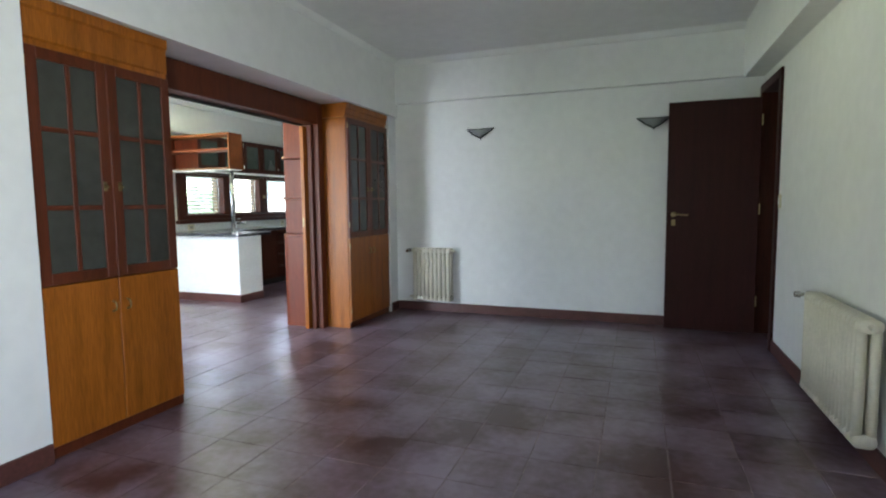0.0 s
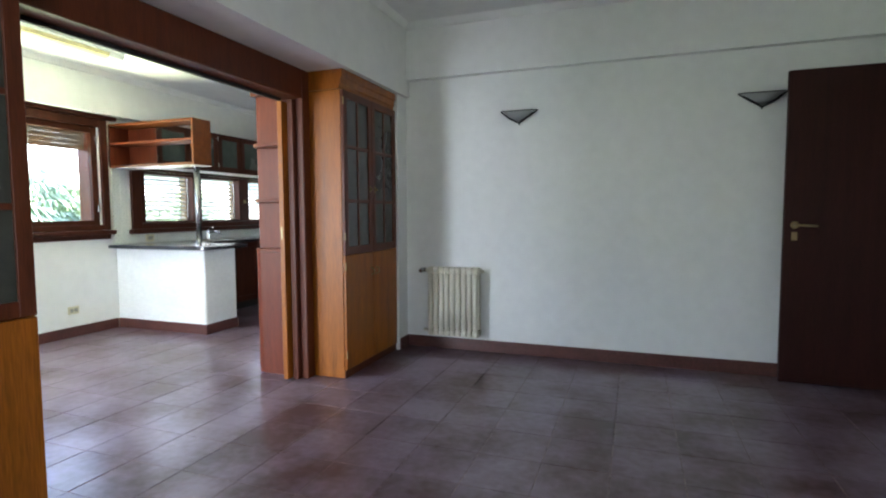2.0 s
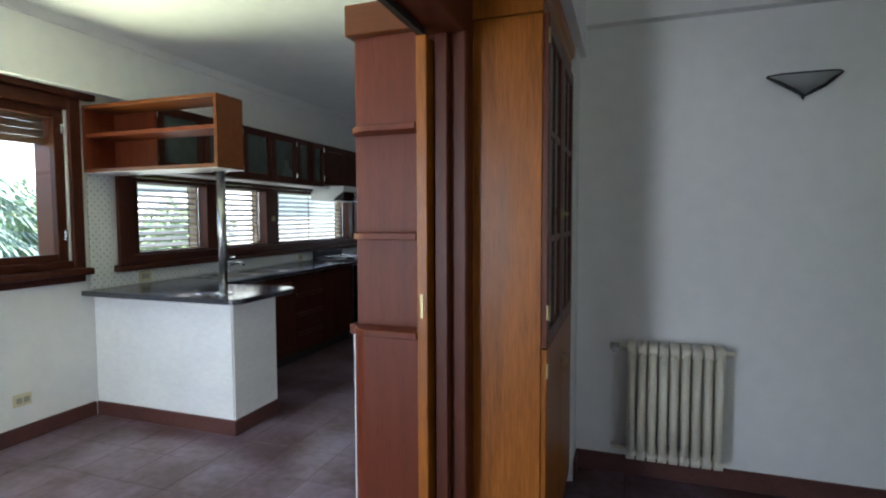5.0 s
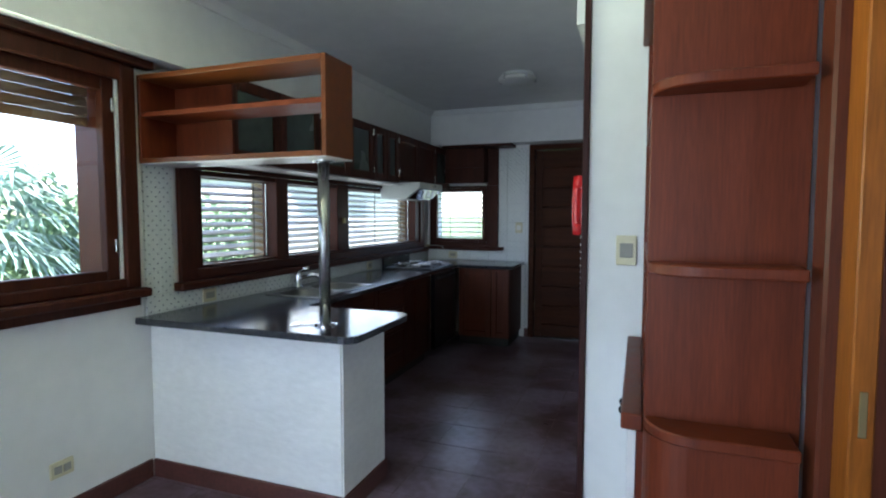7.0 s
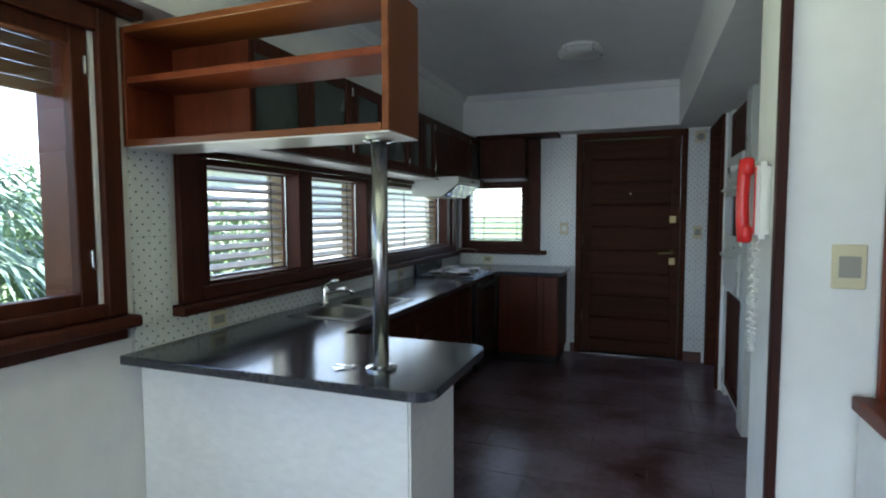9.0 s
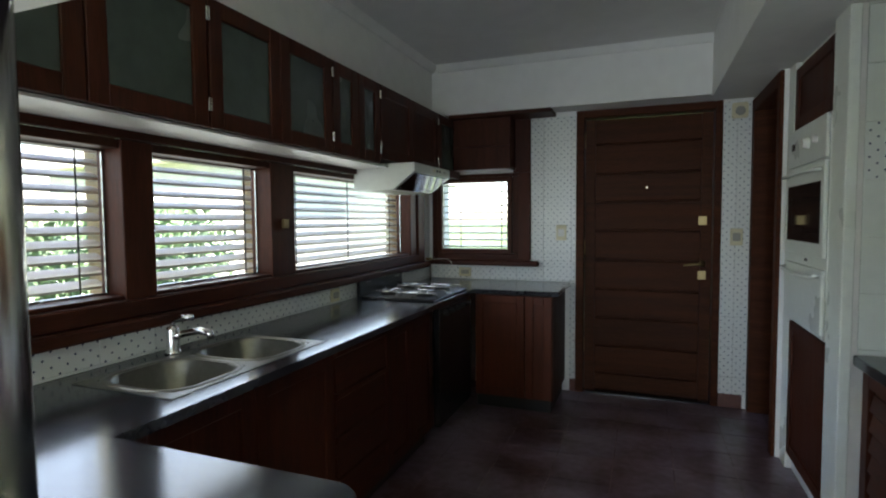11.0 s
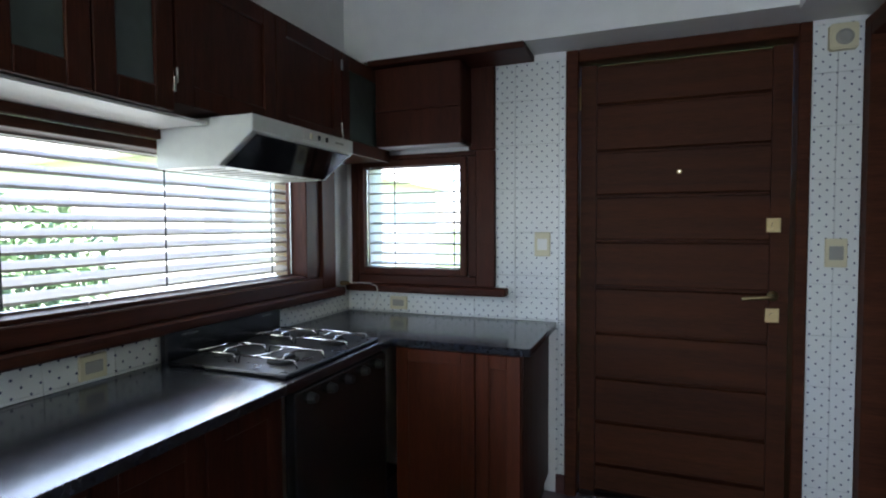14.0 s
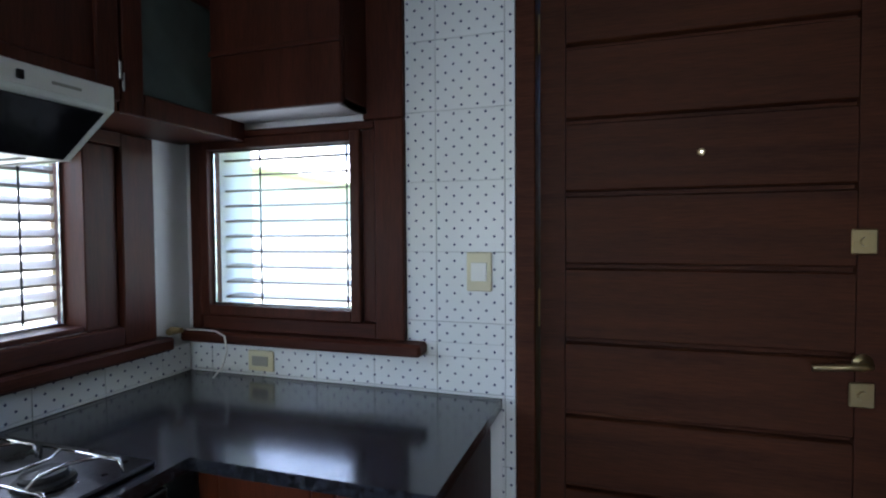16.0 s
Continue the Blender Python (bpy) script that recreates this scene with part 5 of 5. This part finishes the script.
leaf_cloud("hedge", (-10.6, -9.2, 0.5, 9.8, -0.4, 1.45), 30000, 0.055, LEAF, "dense green garden hedge beyond the windows", 5)
leaf_cloud("shrub", (-8.6, -7.5, 6.9, 10.2, -0.4, 1.75), 20000, 0.045, LEAF, "leafy green shrub near the kitchen window", 9)
leaf_cloud("bush", (-7.6, -6.7, 4.6, 7.0, -0.4, 0.95), 12000, 0.04, LEAF, "low light green bush below the window", 13)
leaf_cloud("far_trees", (-24, -19, -4, 12, -0.4, 3.4), 22000, 0.16, LEAF, "row of green trees at the end of the garden", 11)


def palm(x, y, hgt, fronds, reach, seed, label):
    rnd = random.Random(seed)
    t = thing("palm_tree", (x, y, -0.4), label, "palm")
    part("trunk", lathe([(0.16, 0.0), (0.13, 0.3), (0.12, hgt * 0.6), (0.14, hgt), (0.05, hgt + 0.2)], (x, y, -0.4), 14), BARK, t)
    for f in range(fronds):
        a = math.tau * f * 0.618
        lift = 0.9 - 1.5 * (f / fronds)
        bm = bmesh.new()
        d = Vector((math.cos(a), math.sin(a), 0))
        n = Vector((-math.sin(a), math.cos(a), 0))
        base = Vector((x, y, hgt - 0.35))
        stem = base + (d + Vector((0, 0, lift))).normalized() * reach * 0.55
        mid = (base + stem) / 2
        w = n * 0.012
        v = [bm.verts.new(p) for p in (base - w, base + w, stem + w, stem - w)]
        bm.faces.new(v)
        fwd = (stem - base).normalized()
        up = n.cross(fwd)
        for k in range(22):
            ang = radians(-105 + 210 * k / 21)
            way = fwd * math.cos(ang) + n * math.sin(ang)
            ln = reach * (0.5 + 0.1 * rnd.random()) * (0.75 + 0.25 * math.cos(ang))
            side = (n * math.cos(ang) - fwd * math.sin(ang)) * 0.016
            p1 = stem + way * ln * 0.6 + up * 0.02
            p2 = stem + way * ln - Vector((0, 0, ln * (0.25 + 0.25 * rnd.random())))
            q = [bm.verts.new(c) for c in (stem, p1 - side, p2, p1 + side)]
            bm.faces.new(q)
        part("frond", bm, PALMLEAF, t)
    return t


palm(-7.5, 6.2, 1.62, 34, 1.0, 3, "fan palm with drooping green fronds in the garden")
palm(-8.3, 3.4, 1.9, 22, 0.95, 8, "fan palm standing before the green hedge")
nb = thing("neighbour_house", (-13, 15, -0.4), "low pale rendered house with a clay roof", "house")
part("wall", cuboid((-15, -9.5, 13, 22, -0.4, 2.4)), RENDER_WALL, nb)
part("roof", prism([(-15.5, 2.4), (-9.1, 2.4), (-12.2, 4.0)], "y", 12.6, 22.4), RENDER_WALL, nb)
part("chimney", cuboid((-12.6, -12.0, 16, 16.6, 3.2, 4.6)), RENDER_WALL, nb)

# ---- wall tiles and floor tiles ----
TP = 0.2115


def wall_tiles(parent, axis, at, s0, s1, z0, z1, js, jz, mat):
    """Glazed tiles 6 mm thick, cut to the field, with open joints; axis names the way they face."""
    g = 0.0007
    k0, k1 = math.floor((s0 - js) / TP), math.ceil((s1 - js) / TP)
    m0, m1 = math.floor((z0 - jz) / TP), math.ceil((z1 - jz) / TP)
    for k in range(k0, k1):
        for m in range(m0, m1):
            a, b = max(s0, js + k * TP + g), min(s1, js + (k + 1) * TP - g)
            c, d = max(z0, jz + m * TP + g), min(z1, jz + (m + 1) * TP - g)
            if b - a < 0.008 or d - c < 0.008:
                continue
            lo, hi = sorted((at, at - 0.008 if axis.startswith("-") else at + 0.008))
            bx = (lo, hi, a, b, c, d) if axis.endswith("x") else (a, b, lo, hi, c, d)
            part("tile", cuboid(bx, bevel=0.001), mat, parent)


def tile_field(name, label):
    return tagged(new(name), label, "tiles", "", "structure")


n_field = tile_field("wall_tiles_north", "white glazed wall tiles printed with small dark dots")
part("joint_bed", cuboid((-5.0, -3.83, YK - 0.004, YK - 0.0005, 0.839, 0.954), (-4.16, -3.83, YK - 0.004, YK - 0.0005, 0.997, 2.085), (-3.864, -3.83, YK - 0.004, YK - 0.0005, 0.096, 0.838), (-2.848, -2.678, YK - 0.004, YK - 0.0005, 0.096, 2.098)), TILEJOINT, n_field)
part_y = YK - 0.004
wall_tiles(n_field, "-y", part_y, -4.998, -3.825, 0.839, 0.954, -4.065, 1.06, WALLTILE)
wall_tiles(n_field, "-y", part_y, -4.098, -3.825, 0.9545, 0.9965, -4.065, 1.06, WALLTILE)
wall_tiles(n_field, "-y", part_y, -4.163, -3.825, 0.997, 2.085, -4.065, 1.06, WALLTILE)
wall_tiles(n_field, "-y", part_y, -3.864, -3.825, 0.096, 0.838, -4.065, 1.06, WALLTILE)
wall_tiles(n_field, "-y", part_y, -2.848, -2.678, 0.096, 2.098, -2.762, 1.06, WALLTILE)
w_field = tile_field("wall_tiles_west", "white dotted tiles between worktop and window sill")
part("joint_bed", cuboid((XW + 0.0005, XW + 0.004, 5.80, YK - 0.014, 0.839, 0.938), (XW + 0.0005, XW + 0.004, 5.815, 5.984, 0.94, 1.597)), TILEJOINT, w_field)
wall_tiles(w_field, "x", XW + 0.004, 5.815, YK - 0.0145, 0.839, 0.938, 5.90, 1.06, WALLTILE)
wall_tiles(w_field, "x", XW + 0.004, 5.815, 5.984, 0.9385, 1.597, 5.90, 1.06, WALLTILE)
e_field = tile_field("wall_tiles_column", "plain white tiles with one dotted tile row")
wall_tiles(e_field, "-y", 7.944, -2.585, -2.085, 0.80, 1.453, -2.27, 1.453 - 3 * TP, PLAINTILE)
wall_tiles(e_field, "-y", 7.944, -2.585, -2.085, 1.454, 1.664, -2.27 - 3 * TP, 1.453, WALLTILE)
wall_tiles(e_field, "-y", 7.944, -2.585, -2.085, 1.665, 2.098, -2.27, 1.665, PLAINTILE)
wall_tiles(e_field, "-y", 7.2745, -2.54, -2.46, 0.0, 0.756, -2.50, 0.1, WALLTILE)
wall_tiles(e_field, "-y", 7.2745, -2.458, -2.085, 0.0, 0.756, -2.458, 0.1, PLAINTILE)

# floor: 0.30 m tiles; the field the walk passes nearest is laid tile by tile
FT, FX, FY, GAP = 0.3, -3.782, 5.806, 0.0024
floor_tiles = tagged(new("floor_tiles"), "worn dark red floor tiles with painted lilac sheen and pale joints", "floor", "", "structure")
tile_bm = cuboid((-FT / 2 + GAP, FT / 2 - GAP, -FT / 2 + GAP, FT / 2 - GAP, -0.012, 0.0))
bmesh.ops.bevel(tile_bm, geom=[e for e in tile_bm.edges if all(v.co.z > -0.001 for v in e.verts)], offset=0.0015, segments=1, affect="EDGES")
tile_me = bpy.data.meshes.new("floor_tile")
tile_bm.to_mesh(tile_me)
tile_bm.free()
tile_me.materials.append(TILE)
rest = bmesh.new()
rnd = random.Random(4)
laid = 0
for i in range(-5, 19):
    for k in range(-25, 14):
        cx, cy = FX + (i + 0.5) * FT, FY + (k + 0.5) * FT
        inside = (XW - 0.2 < cx < -2.2 and 0.6 < cy < 9.8) or (-2.5 < cx < 1.7 and -1.7 < cy < 6.4)
        if not inside:
            continue
        if 2.6 < cy < 6.4 and laid < 298 and cx < 1.7:
            t_ = new("floor_tile", tile_me)
            t_.parent = floor_tiles
            t_.location = (cx, cy, rnd.uniform(-0.0012, 0.0))
            t_.rotation_euler = (rnd.uniform(-0.002, 0.002), rnd.uniform(-0.002, 0.002), rnd.choice((0, 1, 2, 3)) * math.pi / 2)
            laid += 1
        else:
            z = rnd.uniform(-0.0012, 0.0)
            bm_box(rest, cx - FT / 2 + GAP, cx + FT / 2 - GAP, cy - FT / 2 + GAP, cy + FT / 2 - GAP, -0.012 + z, z)
# Same tint as TILE: wear together with painted bluish sheen.
TILE_REST = material("terracotta_floor_tile_field", (0.085, 0.036, 0.036), 0.3, vary=0.06, scale=2.4, bump=0.03, bump_scale=25, tint=(0.22, 0.168, 0.22), spec=0.6, fine_part=0.25, rough_vary=0.05, spread=(0.38, 0.64))
rest_ob = mesh_object("floor_tile_field", rest, TILE_REST)
tagged(rest_ob, "worn dark red floor tiles with painted lilac sheen, further off", "floor", "", "stuff")
